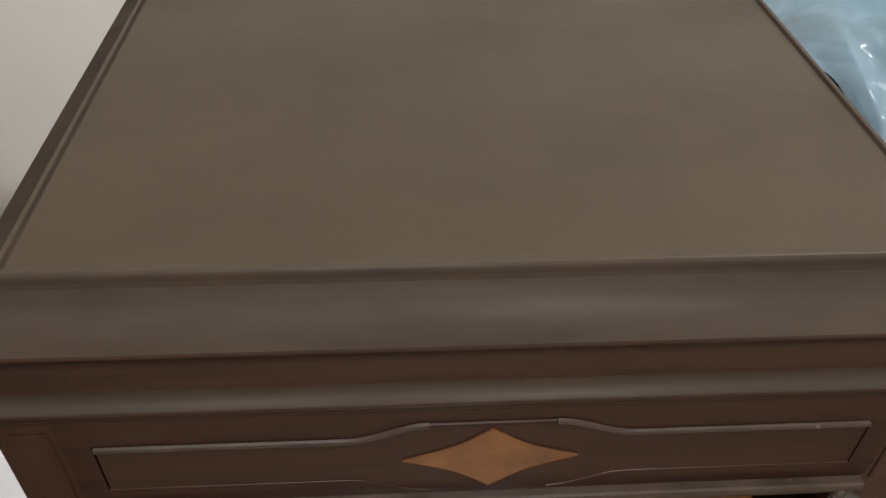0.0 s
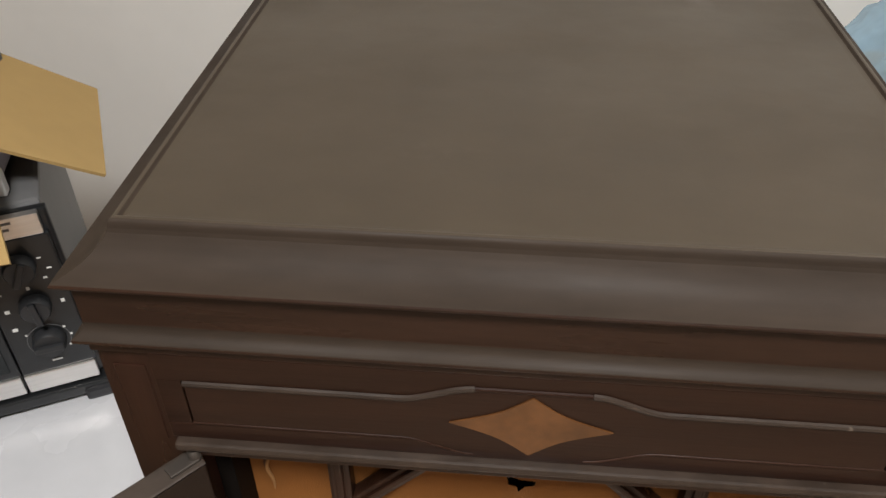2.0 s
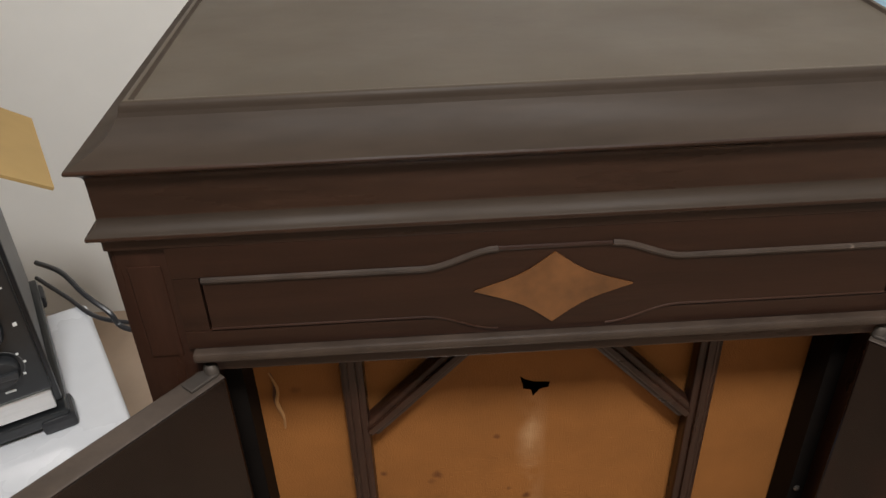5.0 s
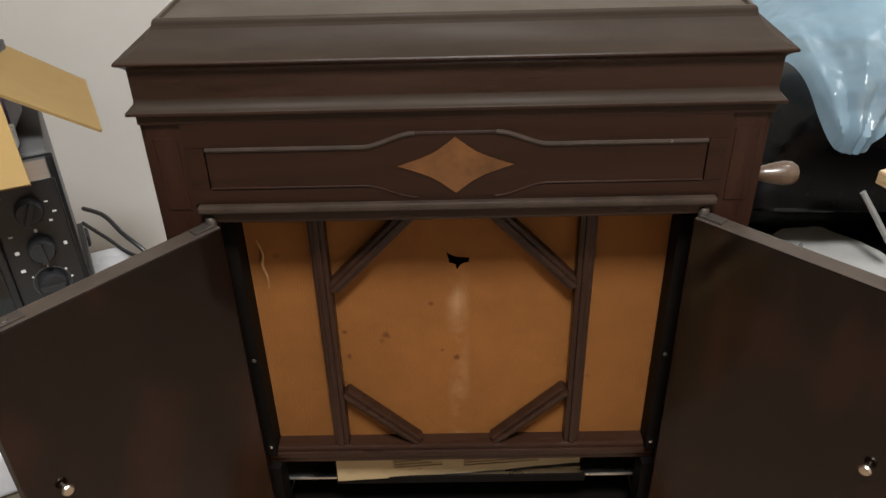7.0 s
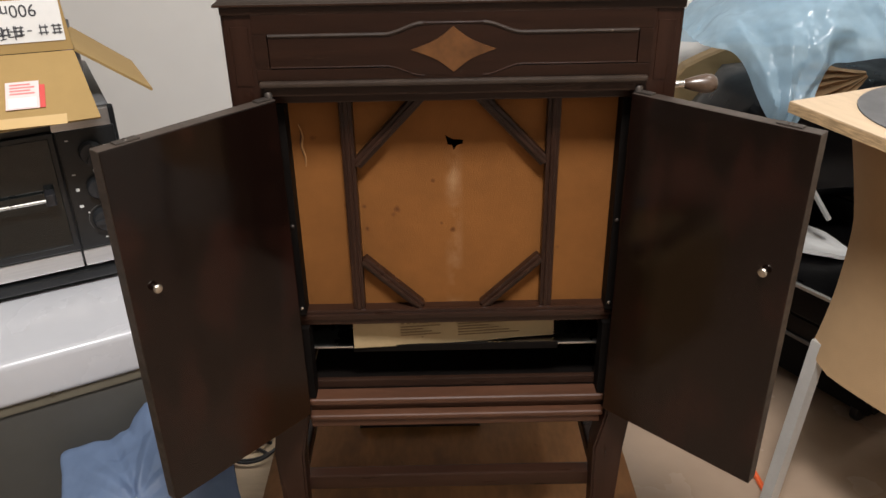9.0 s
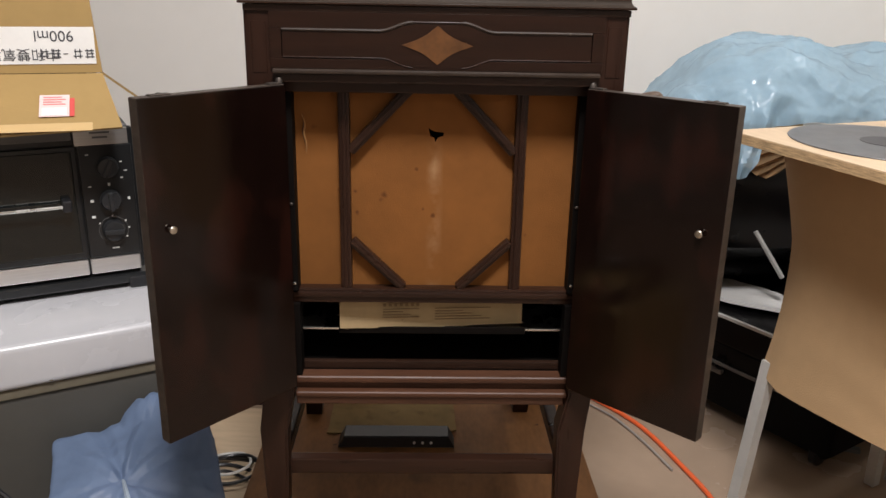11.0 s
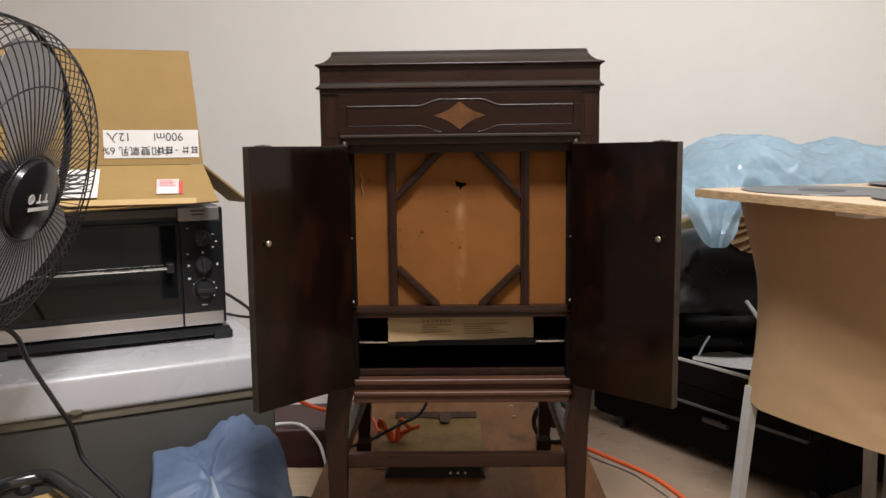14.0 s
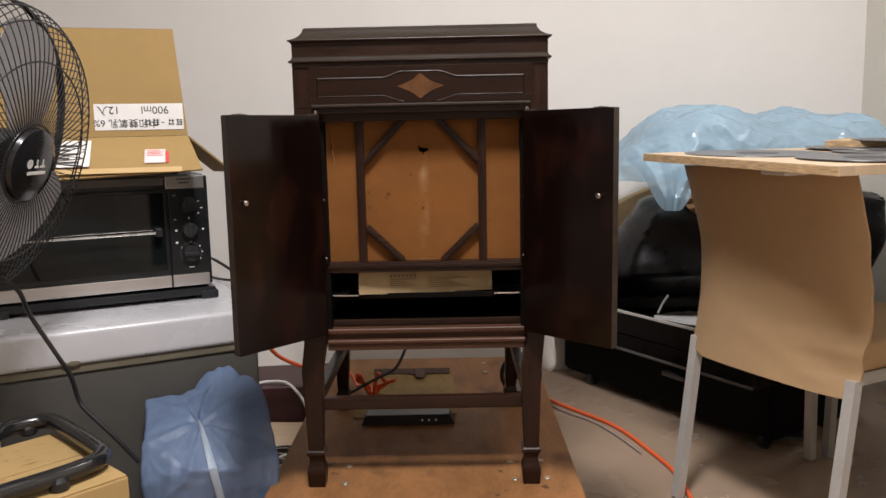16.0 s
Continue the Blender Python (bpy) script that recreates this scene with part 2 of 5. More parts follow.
RED = mat("print_red", (0.62, 0.08, 0.07), 0.6)
INK = mat("ink", (0.05, 0.05, 0.055), 0.6)
OVEN_BLACK = mat("oven_enamel", (0.012, 0.013, 0.014), 0.3, vary=0.3, scale=20)
OVEN_GLASS = mat("oven_glass", (0.006, 0.008, 0.008), 0.06, spec=0.5)
OVEN_SIDE = mat("oven_side", (0.1280, 0.1280, 0.1280), 0.45, vary=0.1, scale=10)
ALU = mat("brushed_aluminium", (0.70, 0.68, 0.66), 0.3, metal=0.9, vary=0.08, scale=10, stretch=(1, 30, 30))
DIAL = mat("dial_plastic", (0.020, 0.021, 0.023), 0.42, vary=0.2, scale=40)
MARK_WHITE = mat("white_print", (0.70, 0.70, 0.68), 0.5)
FRIDGE_WHITE = mat("fridge_white", (0.5428, 0.5474, 0.5658), 0.25, vary=0.04, scale=6, bump=0.02, bump_scale=90, rough_vary=0.06, scuff_sheen=((0.54, 0.53, 0.52), 0.68, 12.0))
FRIDGE_GREY = mat("fridge_grey", (0.0714, 0.0687, 0.0605), 0.5, vary=0.12, scale=4, bump=0.05, bump_scale=100)
# Olive for the shade painted under the white top, and for its chips.
SHADE_AND_CHIP = mat("olive_gasket", (0.15, 0.13, 0.09), 0.8, vary=0.2, scale=12)


def film(name, base, clear, rough=0.22, crumple=0.16):
    """Thin crumpled plastic film: partly clear, partly translucent, with a gloss."""
    m = mat(name, base, rough, vary=0.18, scale=7, bump=crumple, bump_scale=30)
    N, L = m.node_tree.nodes, m.node_tree.links
    b, out = N["Principled BSDF"], N["Material Output"]
    tl, tp = N.new("ShaderNodeBsdfTranslucent"), N.new("ShaderNodeBsdfTransparent")
    tl.inputs[0].default_value = (*base, 1)
    tp.inputs[0].default_value = (*[0.6 + 0.4 * c for c in base], 1)
    m1, m2 = N.new("ShaderNodeMixShader"), N.new("ShaderNodeMixShader")
    m1.inputs[0].default_value, m2.inputs[0].default_value = 0.35, clear
    L.new(b.outputs[0], m1.inputs[1])
    L.new(tl.outputs[0], m1.inputs[2])
    L.new(m1.outputs[0], m2.inputs[1])
    L.new(tp.outputs[0], m2.inputs[2])
    L.new(m2.outputs[0], out.inputs["Surface"])
    return m


TIE = mat("bag_tie", (0.3300, 0.3960, 0.4680), 0.35, vary=0.1, scale=20)
BLUE_BAG = film("blue_plastic", (0.265, 0.370, 0.570), 0.34, 0.42, 0.30)
PALE_BLUE = film("pale_blue_plastic", (0.52, 0.74, 0.90), 0.40, 0.19)
CHAIR_CLOTH = mat("tan_chair_cover", (0.4400, 0.2900, 0.1520), 0.75, vary=0.07, scale=6, bump=0.25, bump_scale=500)
CHAIR_LEG = mat("grey_leg_paint", (0.55, 0.54, 0.51), 0.4, vary=0.08, scale=20, metal=0.3)
BLACK_LEATHER = mat("black_leather", (0.0032, 0.0028, 0.0030), 0.36, spec=0.22, vary=0.3, scale=12, bump=0.12, bump_scale=90, rough_vary=0.12)
BLACK_CLOTH = mat("black_cloth", (0.0035, 0.0035, 0.0040), 0.75, spec=0.14, vary=0.3, scale=12, bump=0.3, bump_scale=300)
BLACK_PLASTIC = mat("black_plastic", (0.014, 0.014, 0.016), 0.38, vary=0.2, scale=30)
BLACK_TUBE = mat("black_tube", (0.012, 0.012, 0.013), 0.18, coat=0.3)
WIRE_BLACK = mat("wire_black", (0.02, 0.02, 0.022), 0.35)
BLADE = mat("fan_blade", (0.40, 0.40, 0.415), 0.35, vary=0.1, scale=10, metal=0.3)
ORANGE = mat("orange_cord", (0.75, 0.12, 0.03), 0.45)
WHITE_CORD = mat("white_cord", (0.70, 0.68, 0.64), 0.5)
MAROON = mat("maroon_case", (0.045, 0.012, 0.012), 0.45, vary=0.3, scale=12)
KRAFT = mat("kraft_paper", (0.34, 0.19, 0.085), 0.8, vary=0.3, scale=20, bump=0.3, bump_scale=90)
ROLL_TAN = mat("wood_tan", (0.3629, 0.2397, 0.1101), 0.55, vary=0.15, scale=6, stretch=(1, 8, 8))
KNOB_WOOD = mat("worn_knob_wood", (0.0750, 0.0450, 0.0280), 0.35, vary=0.4, scale=12, coat=0.3, scuff_sheen=((0.16, 0.115, 0.08), 0.60, 22.0))
SACK_PAPER = mat("yellowish_sack_paper", (0.265, 0.175, 0.070), 0.75, spec=0.2, vary=0.22, scale=6, bump=0.25, bump_scale=40, scuff_sheen=((0.20, 0.125, 0.048), 0.58, 11.0))
PAPER_WHITE = mat("crumpled_white", (0.72, 0.71, 0.68), 0.55, vary=0.06, scale=9, bump=0.2, bump_scale=50)
BOLT = mat("bolt_head", (0.40, 0.33, 0.25), 0.4, metal=0.7, vary=0.3, scale=60)

# ---- mesh helpers ----


def part(name, bm, material, parent=None, label="", smooth=False, m=None):
    """Links a bmesh as one mesh object."""
    bmesh.ops.recalc_face_normals(bm, faces=bm.faces)
    me = bpy.data.meshes.new(name)
    bm.to_mesh(me)
    bm.free()
    for one in (material if isinstance(material, (list, tuple)) else [material]):
        me.materials.append(one)
    if smooth:
        me.polygons.foreach_set("use_smooth", [True] * len(me.polygons))
        me.set_sharp_from_angle(angle=radians(38))
    ob = new(name, me)
    if parent:
        ob.parent = parent
    if m is not None:
        ob.matrix_basis = m
    if label:
        ob["label"] = label
    return ob


def thing(name, label, category, m=None, group="", kind=""):
    ob = new(name)
    ob.empty_display_size = 0.05
    if m is not None:
        ob.matrix_basis = m
    return tagged(ob, label, category, group, kind)


def box_into(bm, x0, y0, z0, x1, y1, z1, bevel=0.0, seg=2, m=None):
    r = bmesh.ops.create_cube(bm, size=1.0, matrix=Matrix.Translation(((x0 + x1) / 2, (y0 + y1) / 2, (z0 + z1) / 2)) @ Matrix.Diagonal((x1 - x0, y1 - y0, z1 - z0, 1)))
    vs = r["verts"]
    if bevel:
        es = {e for v in vs for e in v.link_edges}
        out = bmesh.ops.bevel(bm, geom=list(es), offset=bevel, segments=seg, profile=0.6, affect="EDGES")
        vs = list({v for f in out["faces"] for v in f.verts} | {v for v in vs if v.is_valid})
    if m is not None:
        bmesh.ops.transform(bm, matrix=m, verts=[v for v in vs if v.is_valid])
    return bm


def box(x0, y0, z0, x1, y1, z1, bevel=0.0, seg=2):
    return box_into(bmesh.new(), x0, y0, z0, x1, y1, z1, bevel, seg)


def tube(points, radius, sides=10, closed=False, smooth_steps=0):
    """A round tube along points, which may be smoothed first."""
    pts = [Vector(p) for p in points]
    if smooth_steps:
        out = []
        n = len(pts)
        for i in range(n if closed else n - 1):
            p1, p2 = pts[i], pts[(i + 1) % n]
            p0 = pts[i - 1] if closed or i else p1
            p3 = pts[(i + 2) % n] if closed or i + 2 < n else p2
            for k in range(smooth_steps):
                u = k / smooth_steps
                out.append(0.5 * (2 * p1 + (p2 - p0) * u + (2 * p0 - 5 * p1 + 4 * p2 - p3) * u * u + (3 * p1 - p0 - 3 * p2 + p3) * u ** 3))
        if not closed:
            out.append(pts[-1])
        pts = out
    bm = bmesh.new()
    rings, n = [], len(pts)
    side = None
    for i, p in enumerate(pts):
        a = pts[i - 1] if closed or i else p
        c = pts[(i + 1) % n] if closed or i + 1 < n else p
        d = (c - a).normalized()
        if side is None:
            side = d.orthogonal().normalized()
        side = (side - side.dot(d) * d)
        side = side.normalized() if side.length > 1e-6 else d.orthogonal().normalized()
        up = d.cross(side)
        r = radius(i / max(1, n - 1)) if callable(radius) else radius
        rings.append([bm.verts.new(p + r * (math.cos(6.28319 * k / sides) * side + math.sin(6.28319 * k / sides) * up)) for k in range(sides)])
    for i in range(n if closed else n - 1):
        r0, r1 = rings[i], rings[(i + 1) % n]
        for k in range(sides):
            bm.faces.new((r0[k], r0[(k + 1) % sides], r1[(k + 1) % sides], r1[k]))
    if not closed:
        bm.faces.new(rings[0])
        bm.faces.new(rings[-1])
    return bm


def lathe(profile, sides=32, m=None, caps=True):
    """Turns (radius, height) pairs round z."""
    bm = bmesh.new()
    rings = [[bm.verts.new((r * math.cos(6.28319 * k / sides), r * math.sin(6.28319 * k / sides), z)) for k in range(sides)] for r, z in profile]
    for r0, r1 in zip(rings, rings[1:]):
        for k in range(sides):
            bm.faces.new((r0[k], r0[(k + 1) % sides], r1[(k + 1) % sides], r1[k]))
    if caps:
        bm.faces.new(rings[0])
        bm.faces.new(rings[-1])
    if m is not None:
        bm.transform(m)
    return bm


def slab(outline, y0, y1, bevel=0.0):
    """A flat shape with the outline (x, z), from y0 (its face) back to y1; bevel eases the front edge."""
    bm = bmesh.new()
    n = len(outline)
    cx = sum(p[0] for p in outline) / n
    cz = sum(p[1] for p in outline) / n

    rows = [[bm.verts.new((x, y1, z)) for x, z in outline], [bm.verts.new((x, y0 + bevel, z)) for x, z in outline]]
    if bevel:
        inner = []
        for i, p in enumerate(outline):
            a, c = outline[i - 1], outline[(i + 1) % n]
            t = Vector((c[0] - a[0], c[1] - a[1])).normalized()
            nrm = Vector((-t.y, t.x))
            if nrm.dot(Vector((cx - p[0], cz - p[1]))) < 0 and abs(nrm.dot(Vector((cx - p[0], cz - p[1])))) > 0.004:
                nrm = -nrm
            inner.append(bm.verts.new((p[0] + nrm.x * bevel, y0, p[1] + nrm.y * bevel)))
        rows.append(inner)
    for r0, r1 in zip(rows, rows[1:]):
        for k in range(n):
            bm.faces.new((r0[k], r0[(k + 1) % n], r1[(k + 1) % n], r1[k]))
    bm.faces.new(rows[-1])
    bm.faces.new(rows[0])
    return bm


def frame_sweep(profile, x0, y0, x1, y1):
    """Sweeps (inset, z) pairs round the rectangle; the last ring is filled."""
    bm = bmesh.new()
    rings = [[bm.verts.new(p) for p in ((x0 + i, y0 + i, z), (x1 - i, y0 + i, z), (x1 - i, y1 - i, z), (x0 + i, y1 - i, z))] for i, z in profile]
    for r0, r1 in zip(rings, rings[1:]):
        for k in range(4):
            bm.faces.new((r0[k], r0[(k + 1) % 4], r1[(k + 1) % 4], r1[k]))
    bm.faces.new(rings[-1])
    bm.faces.new(rings[0])
    return bm


def bar_between(p, q, width, depth, y_face, bevel=0.002):
    """A flat bar in the plane y = y_face from p to q, given as (x, z)."""
    p, q = Vector((p[0], 0, p[1])), Vector((q[0], 0, q[1]))
    d = q - p
    bm = box(0, 0, -width / 2, d.length, depth, width / 2, bevel)
    bm.transform(Matrix.Translation((p.x, y_face, p.z)) @ Matrix.Rotation(-math.atan2(d.z, d.x), 4, "Y"))
    return bm


def creases(p, seed, freq, count=9):
    """Sharp straight folds: triangle waves along several directions, warped a little."""
    rnd = random.Random(seed)
    q = p + 0.35 / freq * noise.noise_vector(p * freq * 0.5)
    h = 0.0
    for i in range(count):
        d = Vector((rnd.gauss(0, 1), rnd.gauss(0, 1), rnd.gauss(0, 1))).normalized()
        f = freq * (0.6 + 1.5 * rnd.random())
        w = (q.dot(d) * f + rnd.random()) % 1.0
        h += (abs(2 * w - 1) - 0.5) * (1.0 / f)
    return h * freq / count ** 0.5


def ridges(p, freq, seed):
    """Long sharp ridges with smooth skin between them, as in crumpled film."""
    off = Vector((seed * 1.7, seed * 0.9, seed * 2.3))
    q = p * freq + off + 0.45 * noise.noise_vector(p * freq * 0.6 - off)
    return 0.30 - min(0.45, abs(noise.noise(q)) * 1.6)


def lumpy(centre, size, seed, fold=0.02, freq=7.0, levels=4, squash=None, sharp=1.0):
    """A crumpled closed skin: a ball pressed to a box-like form with sharp folds."""
    bm = bmesh.new()
    bmesh.ops.create_icosphere(bm, subdivisions=levels, radius=1.0)
    off = Vector((seed * 3.7, seed * 1.3, seed * 2.1))
    for v in bm.verts:
        u = v.co.normalized()
        k = 1.0 / max(abs(u.x), abs(u.y), abs(u.z)) ** (squash or 0.0)
        p = Vector((u.x * size[0], u.y * size[1], u.z * size[2])) * k
        s = noise.noise(p * freq * 0.45 + off * 2)
        v.co = Vector(centre) + p + u * (fold * sharp * (creases(p, seed, freq) + 0.4 * creases(p, seed + 5, freq * 2.6)) + fold * 1.1 * s)
    return bm


def text_mesh(name, body, size, material, parent, m, label=""):
    cu = bpy.data.curves.new(name, "FONT")
    cu.body, cu.size, cu.align_x, cu.align_y, cu.extrude = body, size, "CENTER", "CENTER", 0.0003
    tmp = new("tmp_text", cu)
    dg = bpy.context.evaluated_depsgraph_get()
    me = bpy.data.meshes.new_from_object(tmp.evaluated_get(dg))
    bpy.data.objects.remove(tmp)
    bpy.data.curves.remove(cu)
    me.materials.clear()
    me.materials.append(material)
    ob = new(name, me)
    ob.parent = parent
    ob.matrix_basis = m
    if label:
        ob["label"] = label
    return ob


# ---- the room ----
WALL_Y, WALL_R, WALL_L, WALL_B, ROOM_H = 1.30, 1.50, -2.4, -3.4, 2.62
tagged(part("floor", box(WALL_L - 0.1, WALL_B - 0.1, -0.12, WALL_R + 0.1, WALL_Y + 0.1, 0), FLOOR), "pale grey-beige smooth floor with faint scuffs", "floor", kind="structure")
tagged(part("wall_north", box(WALL_L - 0.1, WALL_Y, 0, WALL_R + 0.1, WALL_Y + 0.1, ROOM_H), WALL), "plain off-white painted wall", "wall", kind="structure")
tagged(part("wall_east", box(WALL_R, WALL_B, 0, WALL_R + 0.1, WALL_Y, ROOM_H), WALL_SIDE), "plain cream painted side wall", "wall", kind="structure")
# out of view: the dark colour of the next two holds back fill light
tagged(part("wall_west", box(WALL_L - 0.1, WALL_B, 0, WALL_L, WALL_Y, ROOM_H), WALL_DIM), "plain unseen wall, darkened to cut fill light", "wall", kind="structure")
tagged(part("wall_south", box(WALL_L - 0.1, WALL_B - 0.1, 0, WALL_R + 0.1, WALL_B, ROOM_H), WALL_SOUTH), "plain unseen wall behind the camera, darkened to cut fill light", "wall", kind="structure")
tagged(part("ceiling", box(WALL_L - 0.1, WALL_B - 0.1, ROOM_H, WALL_R + 0.1, WALL_Y + 0.1, ROOM_H + 0.1), CEILING), "plain white ceiling", "ceiling", kind="structure")

# ---- wheeled plywood platform ----
BT = 0.150
platform = thing("platform_dolly", "stained plywood platform on casters with bolt heads", "platform", pose(0, 0, 0))
part("deck", box(-0.335, -0.16, BT - 0.022, 0.312, 0.955, BT, 0.002), PLY, platform)
for bx, by in ((-0.178, 0.018), (-0.180, 0.103), (-0.245, 0.020), (-0.245, 0.105), (0.178, 0.027), (0.174, 0.114), (0.246, 0.030), (0.241, 0.118),
               (0.146, 0.882), (0.149, 0.785), (0.225, 0.885), (0.228, 0.788)):
    part("bolt", lathe([(0.0075, 0), (0.0075, 0.0015), (0.006, 0.003), (0.003, 0.0034)], 14), BOLT, platform, m=pose(bx, by, BT))
for cx, cy in ((-0.21, 0.06), (0.21, 0.07), (-0.19, 0.835), (0.19, 0.835)):
    c = part("caster", box(-0.035, -0.045, 0.104, 0.035, 0.045, 0.128, 0.003), STEEL, platform, m=pose(cx, cy, 0))
    part("wheel", lathe([(0.012, -0.014), (0.045, -0.014), (0.052, -0.009), (0.052, 0.009), (0.045, 0.014), (0.012, 0.014)], 24, pose(0, 0, 0.052, 0, 90, 0)), BLACK_PLASTIC, c, smooth=True)
    for sx in (-0.022, 0.022):
        part("fork", box(sx - 0.0015, -0.02, 0.045, sx + 0.0015, 0.02, 0.106), STEEL, c)

# ---- gramophone ----
HW, DEPTH = 0.2455, 0.50
gram = thing("gramophone", "dark mahogany console gramophone, lid closed, doors open, on plywood platform", "gramophone", pose(0, 0, 0))

# carcase
for s, nm in ((-1, "side_panel"), (1, "side_panel")):
    x0, x1 = sorted((s * HW, s * (HW - 0.020)))
    part(nm, box(x0, 0.042, 0.455, x1, DEPTH, 1.010, 0.0015), MAHOGANY_UP, gram)
part("back_panel", box(-HW + 0.0205, DEPTH - 0.014, 0.455, HW - 0.0205, DEPTH - 0.002, 1.008), MAHOGANY_UP, gram)
for s in (-1, 1):
    part("rim", box(min(s * HW, s * 0.213), 0.036, 0.985, max(s * HW, s * 0.213), DEPTH + 0.0005, 1.0105, 0.001), MAHOGANY_LIT_TOP, gram)
part("rim", box(-HW - 0.0003, -0.0033, 1.0029, HW + 0.0003, 0.0355, 1.0108, 0.0006), LID_EDGE, gram)

# front stiles, running down into the legs
for s in (-1, 1):
    outer = HW if s > 0 else HW + 0.001
    foot = (0.2105 if s > 0 else 0.2345)
    bm = bmesh.new()
    secs = [(1.0028, outer, 0.205, 0.0, 0.041), (0.62, outer, 0.205, 0.0, 0.041), (0.46, outer - (0.008 if s > 0 else -0.001), 0.203, 0.0, 0.041),
            (0.40, foot + 0.021, foot - 0.020, 0.0, 0.040), (0.228, foot + 0.0155, foot - 0.0150, 0.004, 0.036)]
    rings = [[bm.verts.new((s * a, b, z)) for a, b in ((xo, ya), (xi, ya), (xi, yb), (xo, yb))] for z, xo, xi, ya, yb in secs]
    for r0, r1 in zip(rings, rings[1:]):
        for k in range(4):
            bm.faces.new((r0[k], r0[(k + 1) % 4], r1[(k + 1) % 4], r1[k]))
    bm.faces.new(rings[0])
    bm.faces.new(rings[-1])
    bmesh.ops.bevel(bm, geom=[e for e in bm.edges if abs(e.verts[0].co.z - e.verts[1].co.z) > 0.02], offset=0.003, segments=2, affect="EDGES")
    leg = part("leg", bm, MAHOGANY_UP, gram)
    fb = bmesh.new()
    prof = [(0.0155, 0.229), (0.0190, 0.226), (0.0190, 0.220), (0.0150, 0.216), (0.0135, 0.205), (0.0150, 0.196), (0.0185, 0.186), (0.0190, 0.178), (0.0165, BT)]
    rr = [[fb.verts.new((s * foot + a * dx, 0.020 + a * dy, z)) for dx, dy in ((-1, -1), (1, -1), (1, 1), (-1, 1))] for a, z in prof]
    for r0, r1 in zip(rr, rr[1:]):
        for k in range(4):
            fb.faces.new((r0[k], r0[(k + 1) % 4], r1[(k + 1) % 4], r1[k]))
    fb.faces.new(rr[0])
    fb.faces.new(rr[-1])
    part("foot", fb, MAHOGANY_UP, leg)
    # sunk field on the stile
    part("stile_bead", slab([(s * 0.2185, 0.926), (s * 0.2375, 0.926), (s * 0.2375, 0.990), (s * 0.2185, 0.990)], -0.0009, 0.001, 0.0006), MAHOGANY_UP, gram)
for s in (-1, 1):
    foot = (0.2105 if s > 0 else 0.2345)
    bm = bmesh.new()
    secs = [(0.60, 0.021), (0.46, 0.020), (0.40, 0.020), (0.32, 0.018), (0.228, 0.015), (0.200, 0.013), (0.186, 0.018), (BT, 0.016)]
    # the rear legs sweep back towards the foot
    sx, sy = (-0.0085, 0.038) if s > 0 else (-0.011, 0.024)
    rings = []
    for z, a in secs:
        bend = max(0.0, (0.46 - z) / (0.46 - BT)) ** 1.3
        rings.append([bm.verts.new((s * foot + bend * sx + a * dx, DEPTH - 0.022 + bend * sy + a * dy, z)) for dx, dy in ((-1, -1), (1, -1), (1, 1), (-1, 1))])
    for r0, r1 in zip(rings, rings[1:]):
        for k in range(4):
            bm.faces.new((r0[k], r0[(k + 1) % 4], r1[(k + 1) % 4], r1[k]))
    bm.faces.new(rings[0])
    bm.faces.new(rings[-1])
    part("leg", bm, MAHOGANY_UP, gram)
    # side stretcher
    part("stretcher", box(s * foot - 0.011, 0.034, 0.312, s * foot + 0.011, DEPTH - 0.030, 0.336, 0.003), MAHOGANY, gram)
    part("side_rail", box(s * 0.222 - 0.009, 0.043, 0.436, s * 0.222 + 0.009, DEPTH - 0.043, 0.456, 0.002), MAHOGANY, gram)
part("stretcher", box(-0.2205, 0.0305, 0.306, 0.1985, 0.0335 + 0.018, 0.332, 0.003), MAHOGANY, gram)
part("back_rail", box(-0.213, DEPTH - 0.030, 0.345, 0.189, DEPTH - 0.012, 0.456, 0.002), MAHOGANY, gram)

# frieze under the lid
part("frieze", box(-0.2045, 0.002, 0.921, 0.2045, 0.020, 1.0025), FRIEZE, gram)
part("frieze_rail", box(-0.2140, -0.0032, 0.9822, 0.2140, 0.0018, 1.0028, 0.0005), FRIEZE, gram)
for s in (-1, 1):
    part("frieze_stile", box(min(s * 0.1992, s * 0.2140), -0.0030, 0.9450, max(s * 0.1992, s * 0.2140), 0.0019, 0.9821, 0.0005), FRIEZE, gram)
part("frieze_rail", box(-0.2140, -0.0032, 0.9319, 0.2140, 0.0018, 0.9449, 0.0008), FRIEZE, gram)


def swell(sign):
    """One side of the swelling field's outline, left to right, at the given side."""
    base, top = 0.0170, 0.0280
    pts = [(-0.1975, base), (-0.072, base)]
    for i in range(1, 9):
        u = i / 8
        pts.append((-0.072 + 0.042 * u, base + (top - base) * (3 * u * u - 2 * u ** 3)))
    pts += [(-x, z) for x, z in reversed(pts)]
    return [(x, 0.9635 + sign * z) for x, z in pts]


part("raised_field", slab(swell(1) + list(reversed(swell(-1))), -0.0036, 0.0015), FRIEZE, gram)
for sx in (-1, 1):
    for sz, thick in ((1, 0.0020), (-1, 0.0009)):
        pts = [(sx * 0.1978, -0.0034, 0.9635 + sz * 0.0170), (sx * 0.135, -0.0034, 0.9635 + sz * 0.0170)]
        pts += [(sx * (0.074 - 0.042 * u), -0.0034, 0.9635 + sz * (0.0170 + 0.0112 * (3 * u * u - 2 * u ** 3))) for u in [i / 8 for i in range(9)]]
        part("bead", tube(pts, thick, 8), WORN_BEAD if sz > 0 else MAHOGANY, gram, smooth=True)
